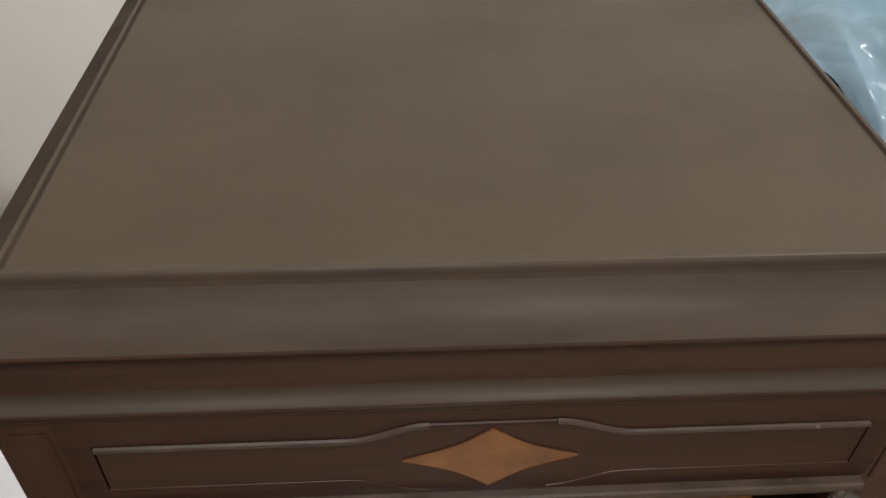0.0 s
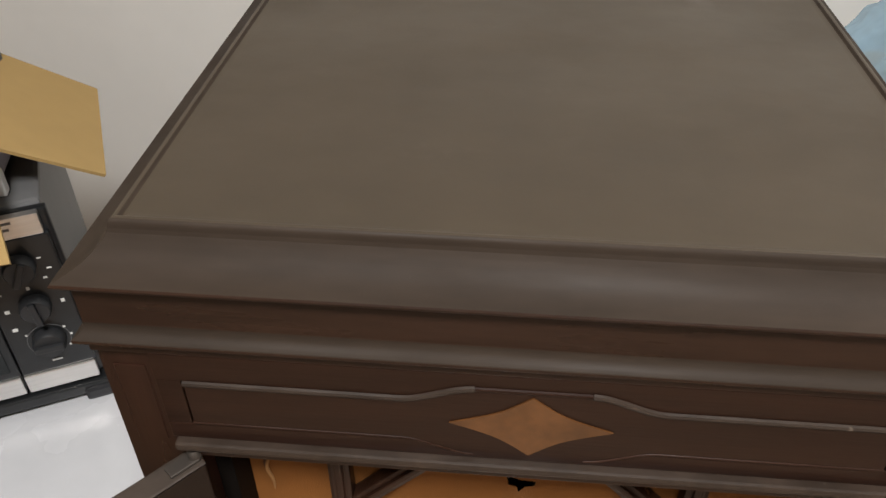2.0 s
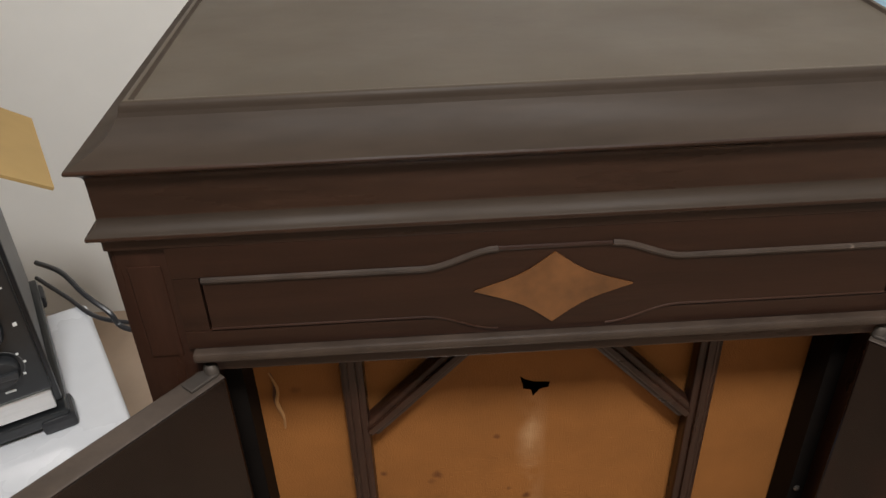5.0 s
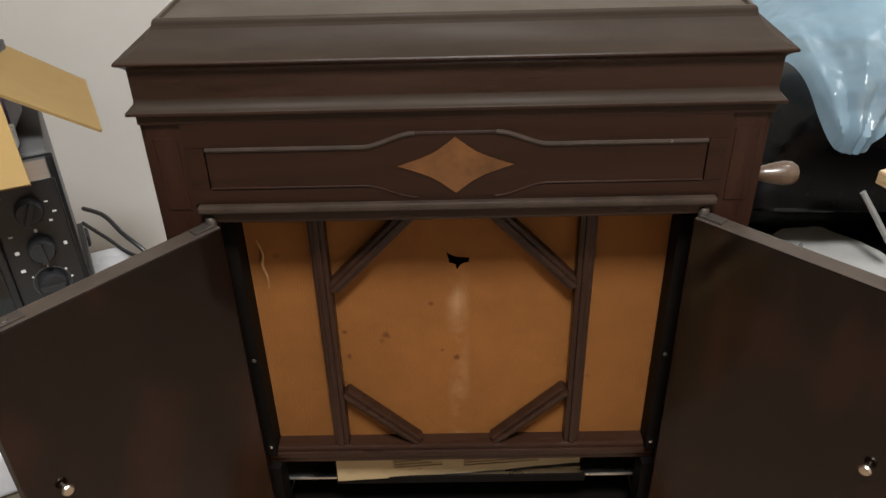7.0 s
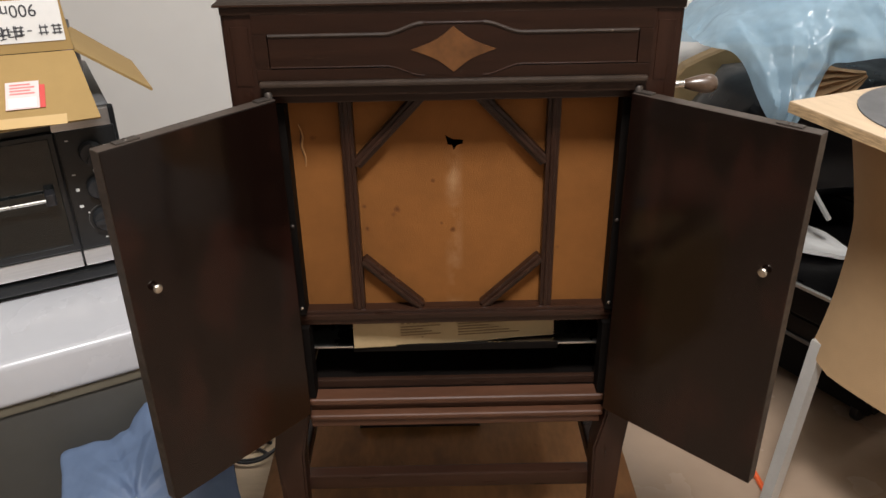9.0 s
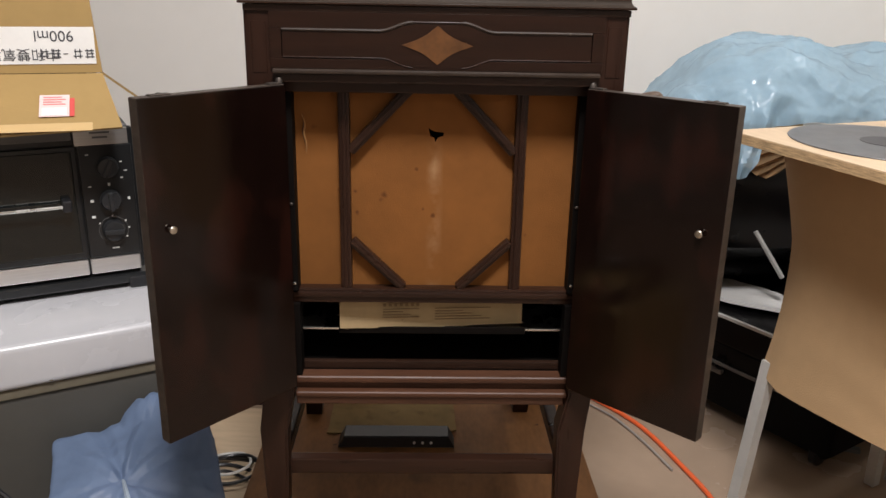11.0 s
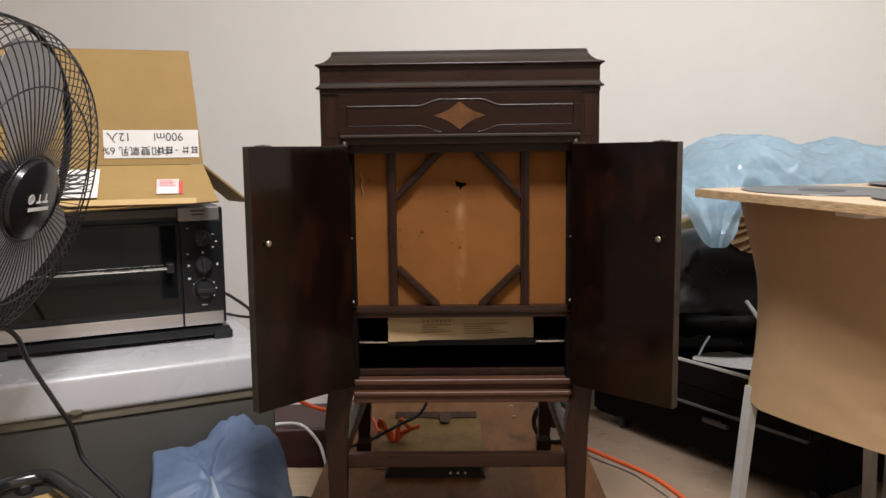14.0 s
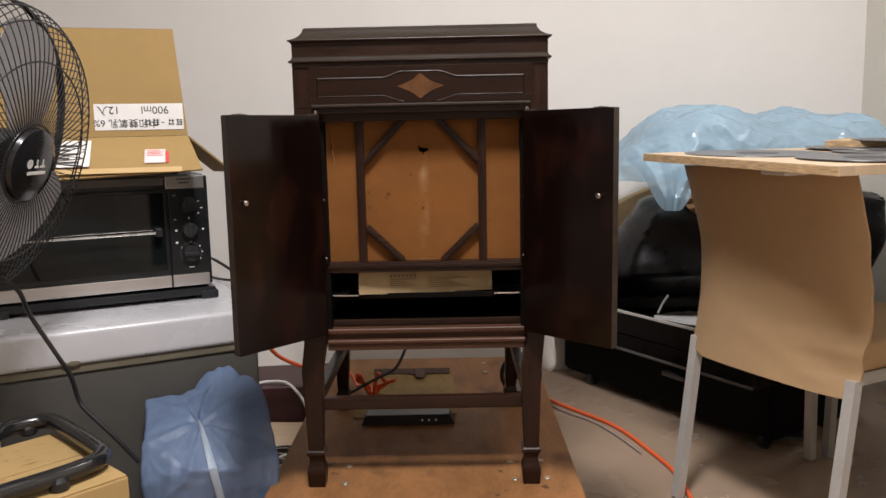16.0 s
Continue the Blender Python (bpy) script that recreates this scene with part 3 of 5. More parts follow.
part("bead", tube([(-0.0318, -0.0034, 0.9917), (0.0318, -0.0034, 0.9917)], 0.0014, 8), FRIEZE, gram, smooth=True)
diamond = []
for (ax, az), (bx, bz) in zip(((-0.046, 0), (0, 0.0245), (0.046, 0), (0, -0.0245)), ((0, 0.0245), (0.046, 0), (0, -0.0245), (-0.046, 0))):
    for i in range(7):
        u = i / 7
        x, z = ax + (bx - ax) * u, az + (bz - az) * u
        k = 1 - 0.16 * math.sin(math.pi * u)
        diamond.append((x * k + 0, 0.9635 + z * k))
part("diamond_inlay", slab(diamond, -0.0046, -0.0033), INLAY, gram, "lighter reddish burl wood diamond")
part("ledge", box(-0.2115, -0.0095, 0.9258, 0.2115, 0.0018, 0.9318, 0.0020), WORN_BEAD, gram)
part("under_ledge", box(-0.2085, -0.0030, 0.9145, 0.2085, 0.0017, 0.9256, 0.001), LID_EDGE, gram)

# lid
LID_FOOT = [(0.0, 1.0112), (-0.0050, 1.0114), (-0.0060, 1.0122), (-0.0060, 1.0140)]
LID_SHELF = [(-0.0056, 1.0146), (-0.0034, 1.0158), (-0.0012, 1.0180), (0.0000, 1.0206), (0.0004, 1.0235)]
LID_OVERHANG = [(0.0004, 1.0450), (-0.0004, 1.0474), (-0.0036, 1.0500), (-0.0062, 1.0514), (-0.0066, 1.0530)]
LID_COVE_CURVE = [(-0.0060, 1.0540), (0.0010, 1.0562), (0.0072, 1.0592), (0.0122, 1.0632), (0.0160, 1.0676), (0.0184, 1.0712)]
LID_BEAD = [(0.0192, 1.0735), (0.0200, 1.0768), (0.0216, 1.0785), (0.0240, 1.0785), (0.0258, 1.0768), (0.0290, 1.0764)]


def ease(points, steps):
    """The points with a smooth curve run through them."""
    out = []
    for i in range(len(points) - 1):
        p0, p1, p2, p3 = [Vector(points[min(max(k, 0), len(points) - 1)]) for k in (i - 1, i, i + 1, i + 2)]
        for j in range(steps):
            u = j / steps
            p = 0.5 * (2 * p1 + (p2 - p0) * u + (2 * p0 - 5 * p1 + 4 * p2 - p3) * u * u + (3 * p1 - p0 - 3 * p2 + p3) * u ** 3)
            out.append((p.x, p.y))
    return out + [points[-1]]


lid_profile = [(0.020, 1.0112)] + ease(LID_FOOT, 3) + ease(LID_SHELF, 3) + ease(LID_OVERHANG, 3) + ease(LID_COVE_CURVE, 5) + ease(LID_BEAD, 3)
lid = part("lid", frame_sweep(lid_profile, -HW, -0.002, HW, DEPTH), LID_EDGE, gram, "closed moulded lid with a worn top, coloured paler for its sheen")
lid.data.materials.append(MAHOGANY_LIT_TOP)
lid.data.materials.append(LID_SHEEN)
# upward faces get the copies with the sheen in their colour
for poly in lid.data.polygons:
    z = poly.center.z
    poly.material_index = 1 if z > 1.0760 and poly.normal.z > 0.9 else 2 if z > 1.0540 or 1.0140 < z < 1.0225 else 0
for s in (-1, 1):
    part("lid_hinge", tube([(s * 0.15 - 0.03, DEPTH + 0.004, 1.011), (s * 0.15 + 0.03, DEPTH + 0.004, 1.011)], 0.0035, 8), BRASS, gram)

# grille
GY = 0.047
bm = bmesh.new()
star = []
TORN = [(0.0105, 0.0020), (0.0050, 0.0026), (-0.0010, 0.0030), (-0.0040, 0.0042), (-0.0072, 0.0056), (-0.0108, 0.0084), (-0.0098, 0.0034), (-0.0088, 0.0002),
        (-0.0084, -0.0034), (-0.0050, -0.0042), (-0.0026, -0.0050), (-0.0012, -0.0112), (0.0012, -0.0074), (0.0034, -0.0046), (0.0064, -0.0036), (0.0098, -0.0030)]
for dx, dz in TORN:
    star.append(bm.verts.new((0.001 + dx, GY, 0.841 + dz)))
ring = []
for i in range(16):
    a = 6.28319 * i / 16
    k = 0.03 / max(abs(math.cos(a)), abs(math.sin(a)))
    ring.append(bm.verts.new((0.001 + k * math.cos(a), GY, 0.841 + k * math.sin(a))))
edge = []
for i in range(16):
    a = 6.28319 * i / 16
    c, sn = math.cos(a), math.sin(a)
    k = 1 / max(abs(c), abs(sn))
    ux, uz = c * k, sn * k
    edge.append(bm.verts.new((ux * 0.2045, GY, (0.841 + uz * (0.080 if uz > 0 else 0.236)))))
for a, b in ((star, ring), (ring, edge)):
    for i in range(16):
        bm.faces.new((a[i], a[(i + 1) % 16], b[(i + 1) % 16], b[i]))
part("grille_cloth", bm, CLOTH, gram, "tan cloth with a torn hole and small stains")
part("cloth_tear", tube([(-0.184, GY, 0.866), (-0.1795, GY - 0.002, 0.852), (-0.1815, GY - 0.002, 0.840), (-0.1785, GY - 0.002, 0.826), (-0.1795, GY, 0.812)], lambda u: 0.0006 + 0.0008 * math.sin(math.pi * u), 6, smooth_steps=5), CLOTH_PALE, gram, "curled torn edge of cloth")
part("cloth_slit", tube([(-0.1832, GY + 0.0006, 0.868), (-0.1815, GY - 0.0002, 0.854), (-0.1832, GY - 0.0002, 0.841), (-0.1800, GY + 0.0006, 0.824)], lambda u: 0.0004 + 0.0009 * math.sin(math.pi * u), 5, smooth_steps=4), CLOTH_SLIT, gram)
BARY = GY - 0.014
for s in (-1, 1):
    part("grille_bar", box(s * 0.1215 - 0.0120, BARY, 0.6165, s * 0.1215 + 0.0040, GY - 0.0005, 0.921, 0.0028), MAHOGANY_UP, gram)
    part("grille_bar", box(s * 0.1215 - 0.0070, BARY - 0.0028, 0.6170, s * 0.1215 - 0.0010, BARY + 0.0004, 0.921, 0.0015), MAHOGANY_UP, gram)
    for (p, q) in (((s * 0.1135 - 0.004, 0.8170), (s * 0.030 - 0.004, 0.9050)), ((s * 0.1135 - 0.004, 0.6880), (s * 0.040 - 0.004, 0.6170))):
        part("grille_bar", bar_between(p, q, 0.0140, 0.0125, BARY + 0.001, 0.0025), MAHOGANY, gram)
        part("grille_bar", bar_between(p, q, 0.0050, 0.003, BARY - 0.0018, 0.0012), MAHOGANY, gram)
part("grille_top_rail", box(-0.2046, 0.0215, 0.899, 0.2046, GY - 0.001, 0.9205, 0.002), MAHOGANY, gram)
part("shelf_rail", box(-0.2045, 0.0290, 0.5955, 0.2045, GY + 0.030, 0.6175, 0.003), MAHOGANY, gram)
part("shelf_rail_bead", box(-0.2045, 0.0255, 0.6050, 0.2045, 0.0296, 0.6130, 0.002), MAHOGANY, gram)

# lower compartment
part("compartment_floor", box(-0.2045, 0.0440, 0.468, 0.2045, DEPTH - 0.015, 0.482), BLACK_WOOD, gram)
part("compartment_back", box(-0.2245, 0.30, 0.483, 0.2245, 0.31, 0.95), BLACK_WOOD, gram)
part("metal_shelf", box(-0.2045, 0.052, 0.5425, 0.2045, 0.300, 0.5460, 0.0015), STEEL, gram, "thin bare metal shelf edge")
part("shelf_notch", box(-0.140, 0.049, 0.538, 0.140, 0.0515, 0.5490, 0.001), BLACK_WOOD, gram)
part("floor_lip", box(-0.2040, 0.0440, 0.4822, 0.2040, 0.0520, 0.4950, 0.0015), LID_EDGE, gram)
part("bottom_rail", box(-0.2020, 0.0260, 0.4400, 0.2020, 0.0435, 0.4760, 0.001), LOWER_WOOD_LIT, gram)
part("bottom_moulding", box(-0.2030, 0.0180, 0.4700, 0.2030, 0.0450, 0.4815, 0.0045, 3), LOWER_WOOD_LIT, gram)
part("bottom_moulding", box(-0.2025, 0.0100, 0.4510, 0.2025, 0.0262, 0.4600, 0.004, 3), LOWER_WOOD_LIT, gram)
part("bottom_apron", box(-0.2015, 0.0140, 0.4380, 0.1985, 0.0258, 0.4508, 0.002), LOWER_WOOD_LIT, gram)
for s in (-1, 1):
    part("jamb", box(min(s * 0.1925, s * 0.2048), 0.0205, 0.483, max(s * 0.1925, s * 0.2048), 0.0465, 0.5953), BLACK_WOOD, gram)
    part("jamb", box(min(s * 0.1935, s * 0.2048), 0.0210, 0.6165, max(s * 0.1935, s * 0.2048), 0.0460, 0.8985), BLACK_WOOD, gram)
    for z in (0.628, 0.745):
        part("screw", lathe([(0.0024, 0), (0.0024, 0.0012), (0.001, 0.002)], 10), STEEL if z < 0.7 else OLD_STEEL, gram, m=pose(s * 0.1985, 0.0208, z, 90, 0, 0))


for s in (-1, 1):
    hinge, tip = Vector((s * 0.1955, -0.0065, 0)), Vector((0.3415, -0.1530, 0) if s > 0 else (-0.3335, -0.1630, 0))
    d = tip - hinge
    w = d.length
    # local x runs from hinge to tip; the inner face lies at local y = 0
    lo, hi = (0.0, 0.0175) if s > 0 else (-0.0175, 0.0)
    mid = (lo + hi) / 2
    leaf = part("door", box(0.0, lo, 0.4775, w, hi, 0.9122, 0.0015), DOOR_WOOD, gram, "plain dark polished door leaf, open",
                m=pose(hinge.x, hinge.y, 0, 0, 0, math.degrees(math.atan2(d.y, d.x))))
    leaf.data.materials.append(DOOR_EDGE_LIT)
    for poly in leaf.data.polygons:
        poly.material_index = int(abs(poly.normal.y) < 0.5)
    part("knob", lathe([(0.0024, 0), (0.0026, 0.0035), (0.0046, 0.0046), (0.0051, 0.0062), (0.0040, 0.0078), (0.0014, 0.0082)], 18), BRASS, leaf,
         "small silvery door knob", smooth=True, m=pose(w - 0.028, 0, 0.756, 90 * s, 0, 0))
    part("catch", box(w - 0.046, mid - 0.005, 0.9120, w - 0.020, mid + 0.005, 0.9139, 0.0006), OLD_STEEL, leaf)
    part("catch_ball", lathe([(0.0036, 0), (0.0030, 0.0010), (0.0012, 0.0016)], 12), OLD_STEEL, leaf, m=pose(w - 0.033, mid, 0.9137), smooth=True)
    part("hinge", box(0.002, mid - 0.005, 0.9121, 0.022, mid + 0.005, 0.9143, 0.0006), OLD_STEEL, leaf)
    part("hinge_pin", lathe([(0.0045, 0), (0.0045, 0.006), (0.0030, 0.008)], 12), OLD_STEEL, leaf, m=pose(0.003, mid, 0.9122), smooth=True)

# crank on the right side
crank = part("crank", tube([(0.236, 0.20, 0.875), (0.262, 0.20, 0.875), (0.270, 0.19, 0.876), (0.272, 0.14, 0.882), (0.280, 0.128, 0.883), (0.296, 0.127, 0.883)], 0.0045, 10, smooth_steps=4), STEEL, gram, "winding crank", smooth=True)
part("crank_knob", lathe([(0.004, 0), (0.0060, 0.002), (0.0080, 0.009), (0.0105, 0.019), (0.0122, 0.029), (0.0115, 0.036), (0.0080, 0.041), (0.003, 0.043)], 22), KNOB_WOOD, crank, "worn turned wooden crank knob", smooth=True,
     m=pose(0.293, 0.127, 0.883, 0, 90, 0))

# turntable works inside the closed case
part("deck", box(-0.2125, 0.0365, 0.940, 0.2125, DEPTH - 0.016, 0.952), MAHOGANY, gram)
platter = part("turntable", lathe([(0.150, 0.954), (0.1525, 0.957), (0.1525, 0.964), (0.150, 0.9655), (0.02, 0.9655)], 56, pose(0.004, 0.205, 0)), BAIZE, gram, "orange felt covered turntable", smooth=True)
part("spindle", lathe([(0.0035, 0.9655), (0.0035, 0.974), (0.0015, 0.976)], 12, pose(0.004, 0.205, 0)), NICKEL, platter)
rec = thing("record", "black shellac record lying on the orange turntable", "record", pose(0.004, 0.205, 0.9658))
part("disc", lathe([(0.004, 0), (0.1265, 0), (0.1270, 0.0008), (0.1265, 0.0016), (0.052, 0.0016), (0.050, 0.0012), (0.004, 0.0012)], 56, caps=False), SHELLAC, rec, smooth=True)
arm = part("tone_arm", tube([(0.07, 0.43, 0.953), (0.07, 0.43, 0.985), (0.055, 0.40, 0.992), (0.03, 0.35, 0.992), (0.03, 0.31, 0.986), (0.06, 0.295, 0.982), (0.10, 0.30, 0.982)], 0.010, 12, smooth_steps=5), NICKEL, gram, "nickel plated S-shaped tone arm", smooth=True)
part("sound_box", lathe([(0.006, -0.006), (0.022, -0.006), (0.0255, -0.003), (0.0255, 0.004), (0.022, 0.007), (0.008, 0.007)], 28, pose(0.112, 0.302, 0.984, 0, 90, 10)), NICKEL, arm, smooth=True)
part("brake_stop", lathe([(0.012, 0.952), (0.012, 0.957), (0.009, 0.959)], 18, pose(-0.150, 0.050, 0)), BRASS, gram)
part("felt_dot", lathe([(0.009, 1.0107), (0.009, 1.0110)], 18, pose(-0.228, 0.018, 0)), GOLD_DOT, gram)

# printed card hanging under the shelf rail
card = thing("instruction_card", "tan printed instruction card hanging under the grille rail", "card", pose(-0.138, 0.0465, 0, 0, 0, 4.4) @ pose(0.138, 0, 0))
bm = bmesh.new()
top, bot = [], []
for i in range(29):
    u = i / 28
    x = -0.138 + 0.275 * u
    top.append(bm.verts.new((x, 0.0010, 0.5948)))
    bot.append(bm.verts.new((x, -0.0010 - 0.0015 * math.sin(u * 3.1), 0.5472 + 0.0012 * noise.noise(Vector((u * 9, 0, 1))) + (0.0016 if u > 0.70 else 0))))
for i in range(28):
    bm.faces.new((top[i], top[i + 1], bot[i + 1], bot[i]))
r = bmesh.ops.extrude_face_region(bm, geom=bm.faces[:])
bmesh.ops.translate(bm, verts=[v for v in r["geom"] if isinstance(v, bmesh.types.BMVert)], vec=(0, 0.0012, 0))
part("sheet", bm, CARD, card)
for k in range(7):
    part("print_mark", box(-0.0735 + 0.0082 * k, -0.0034, 0.5820, -0.0690 + 0.0082 * k, -0.0026, 0.5862), CARD_PRINT, card)
for row in range(5):
    z = 0.5768 - 0.0044 * row
    for x0, x1 in ((-0.074, -0.020 - 0.012 * ((row * 2) % 3)), (0.004, 0.088 - 0.014 * ((row * 3) % 4))):
        part("print_line", box(x0 + (0.028 if row == 4 and x0 < 0 else 0), -0.0034, z, x1, -0.0026, z + 0.0012), CARD_PRINT, card)

# ---- left of the gramophone: refrigerator, oven, carton ----
FR_A = 28.2
fridge = thing("small_refrigerator", "low grey refrigerator with a chipped white top on the floor", "refrigerator", pose(-0.448, 0.248, 0, 0, 0, FR_A))
# local: x from -0.515 (far end) to 0.065, y 0 at the front edge, z up
bm = box(-0.517, 0.0, 0.396, 0.060, 0.47, 0.473, 0.012, 4)
top = part("worktop", bm, FRIDGE_WHITE, fridge, "glossy white top with a chipped lower edge", smooth=True)
# solid olive band standing for the shadow below the overhanging top
part("gasket", box(-0.507, 0.007, 0.378, 0.052, 0.46, 0.3958, 0.003), SHADE_AND_CHIP, fridge)
part("body", box(-0.503, 0.048, 0.015, 0.048, 0.456, 0.3778, 0.006), FRIDGE_GREY, fridge)
part("door", box(-0.503, 0.012, 0.020, 0.048, 0.047, 0.3775, 0.010, 3), FRIDGE_GREY, fridge, smooth=True)
for cx, cw in ((-0.352, 0.030), (-0.368, 0.014), (-0.440, 0.006), (-0.205, 0.007)):
    part("chip", lathe([(cw / 2, 0), (cw / 2 * 0.7, 0.0009)], 7, Matrix.Diagonal((1, 0.45, 1, 1))), SHADE_AND_CHIP, top, m=pose(cx, 0.0004, 0.402, 90, 0, 0))
for fx in (-0.47, 0.015):
    for fy in (0.08, 0.42):
        part("foot", lathe([(0.018, 0), (0.018, 0.012), (0.012, 0.016)], 14), BLACK_PLASTIC, fridge, m=pose(fx, fy, 0))

OV_A = 27.0
oven = thing("toaster_oven", "black toaster oven with aluminium strips on the white refrigerator", "oven", pose(-0.553, 0.424, 0.473, 0, 0, OV_A))
# local: x from -0.49 to 0, y 0 at the front
OW, OH, OD = 0.492, 0.312, 0.33
part("casing", box(-OW + 0.006, 0.012, 0.030, -0.006, OD, OH, 0.006), OVEN_SIDE, oven)
part("front_frame", box(-OW, 0.0, 0.036, 0.0, 0.0118, OH - 0.004, 0.004), OVEN_BLACK, oven)
part("base", box(-OW - 0.004, -0.014, 0.010, 0.004, OD, 0.0295, 0.004), OVEN_BLACK, oven)
for fx in (-OW + 0.012, -0.012):
    part("foot", box(fx - 0.022, -0.018, 0.0, fx + 0.022, 0.03, 0.022, 0.006), BLACK_PLASTIC, oven)
    part("foot", box(fx - 0.022, OD - 0.05, 0.0, fx + 0.022, OD - 0.005, 0.022, 0.006), BLACK_PLASTIC, oven)
od = part("oven_door", box(-OW + 0.008, -0.010, 0.0675, -0.098, -0.0003, OH - 0.034, 0.003), OVEN_BLACK, oven)
part("pane", box(-OW + 0.022, -0.0115, 0.080, -0.108, -0.0102, OH - 0.042, 0.001), OVEN_GLASS, od, "dark door glass")
part("handle", tube([(-OW + 0.05, -0.034, 0.176), (-0.125, -0.034, 0.176)], 0.0030, 10), STEEL, od, "thin metal door handle")
for hx in (-OW + 0.05, -0.125):
    part("handle_post", box(hx - 0.008, -0.038, 0.166, hx + 0.008, -0.010, 0.187, 0.003), BLACK_PLASTIC, od)
part("strip", box(-OW + 0.008, -0.0115, 0.0365, -0.1000, -0.0003, 0.0660, 0.002), ALU, oven, "brushed aluminium strip")
part("strip", box(-0.0965, -0.0115, 0.0365, -0.0085, -0.0003, 0.0660, 0.002), ALU, oven, "brushed aluminium strip")
plate = part("strip", box(-0.100, -0.0105, OH - 0.0330, -0.010, -0.0003, OH - 0.0040, 0.001), ALU, oven, "aluminium plate with faint print")
for k, (bx0, bx1) in enumerate(((-0.074, -0.040), (-0.070, -0.044))):
    part("print_bar", box(bx0, -0.0109, OH - 0.0125 - 0.0085 * k, bx1, -0.0104, OH - 0.0090 - 0.0085 * k), OVEN_SIDE, plate)
part("strip", box(-OW + 0.008, -0.006, OH - 0.0230, -0.104, -0.0003, OH - 0.0050, 0.001), OVEN_SIDE, oven, "smoky grey strip over the door")
pn = part("control_panel", box(-0.0960, -0.010, 0.0675, -0.006, -0.0003, OH - 0.0340, 0.002), OVEN_BLACK, oven)
for kz, radius in ((0.118, 0.0205), (0.176, 0.0190), (0.238, 0.0190)):
    kn = part("dial", lathe([(radius, 0), (radius - 0.0006, 0.011), (radius - 0.003, 0.0145), (0.004, 0.0150)], 30), DIAL, pn, "black control dial", smooth=True, m=pose(-0.050, -0.010, kz, 90, 0, 0))
    turn = {0.118: 88, 0.176: 4, 0.238: -24}[kz]
    part("grip", box(-0.0042, -0.0175, 0.0151, 0.0042, 0.0175, 0.0215, 0.0018), DIAL, kn, m=pose(0, 0, 0, 0, 0, turn))
part("dial_ring", tube([(0.0255 * math.cos(radians(-40 + 8 * k)), 0, 0.0255 * math.sin(radians(-40 + 8 * k))) for k in range(33)], 0.00045, 4), OVEN_SIDE, pn, m=pose(-0.050, -0.0104, 0.118))
for mx, mz, mw, mh in ((-0.050, 0.205, 0.0040, 0.0052), (-0.082, 0.176, 0.0056, 0.0052), (-0.018, 0.176, 0.0046, 0.0052), (-0.082, 0.146, 0.0062, 0.0046), (-0.050, 0.083, 0.0125, 0.0030),
                       (-0.083, 0.203, 0.0056, 0.0022), (-0.027, 0.216, 0.0046, 0.0030), (-0.019, 0.229, 0.0056, 0.0022), (-0.026, 0.246, 0.0050, 0.0018), (-0.082, 0.262, 0.0056, 0.0018),
                       (-0.028, 0.134, 0.0030, 0.0030), (-0.023, 0.120, 0.0030, 0.0030), (-0.028, 0.103, 0.0030, 0.0030), (-0.050, 0.1455, 0.0024, 0.0030), (-0.073, 0.133, 0.0024, 0.0024)):
    part("mark", box(-mw / 2, -0.0006, -mh / 2, mw / 2, 0.0, mh / 2), MARK_WHITE, pn, m=pose(mx, -0.0102, mz))

# flattened carton standing behind and over the oven's top
CB_A = 17.0
carton = thing("cardboard_carton", "open brown cardboard carton with white label on the oven", "carton", pose(-0.582, 0.392, 0.785, 0, 0, CB_A))
CW = 0.415
# local: x from -CW to 0, y back, z 0 at the oven's top


def sheet(name, quad, mat_, parent, thick=0.004, label=""):
    bm = bmesh.new()
    q = [Vector(p) for p in quad]
    n = (q[1] - q[0]).cross(q[3] - q[0]).normalized() * thick
    a = [bm.verts.new(p) for p in q]
    b = [bm.verts.new(p + n) for p in q]
    bm.faces.new(a)
    bm.faces.new(list(reversed(b)))
    for i in range(4):
        bm.faces.new((a[i], b[i], b[(i + 1) % 4], a[(i + 1) % 4]))
    return part(name, bm, mat_, parent, label)


sheet("panel", [(-CW, 0.0, 0.095), (0.0, 0.0, 0.095), (-0.020, 0.024, 0.347), (-CW - 0.004, 0.024, 0.347)], CARTON, carton, -0.005)
part("panel_edge", box(-CW - 0.004, 0.0245, 0.3472, -0.020, 0.0290, 0.3484), CARTON_EDGE, carton)
sheet("flap", [(-CW, -0.001, 0.094), (0.0, -0.001, 0.094), (0.030, -0.110, 0.016), (-CW - 0.02, -0.118, -0.004)], CARTON, carton, 0.004)
inv = carton.matrix_basis.inverted()
sheet("flap", [inv @ Vector(p) for p in ((-0.582, 0.398, 0.879), (-0.700, 0.638, 0.872), (-0.618, 0.715, 0.781), (-0.503, 0.483, 0.789))], CARTON, carton, 0.004)
part("support_box", box(-CW + 0.02, 0.04, 0.0, -0.03, 0.26, 0.095, 0.003), BLACK_PLASTIC, carton, "dark packaging inside the carton")


part("packet", box(-0.0292, 0.060, 0.018, -0.010, 0.150, 0.078, 0.003), mat("purple_packet", (0.16, 0.12, 0.20), 0.4, vary=0.4, scale=30), carton, "small purple packet")
part("packet", box(-0.0292, 0.042, 0.002, -0.006, 0.058, 0.034, 0.003), LABEL_WHITE, carton, "small white packet")


def on_panel(x, z, lift=0.0012):
    """The pose of something flat on the upright panel, lettering upside down."""
    k = (z - 0.095) / 0.252
    return pose(x, 0.024 * k - lift, z) @ pose(0, 0, 0, 90 - 5.44, 0, 0)


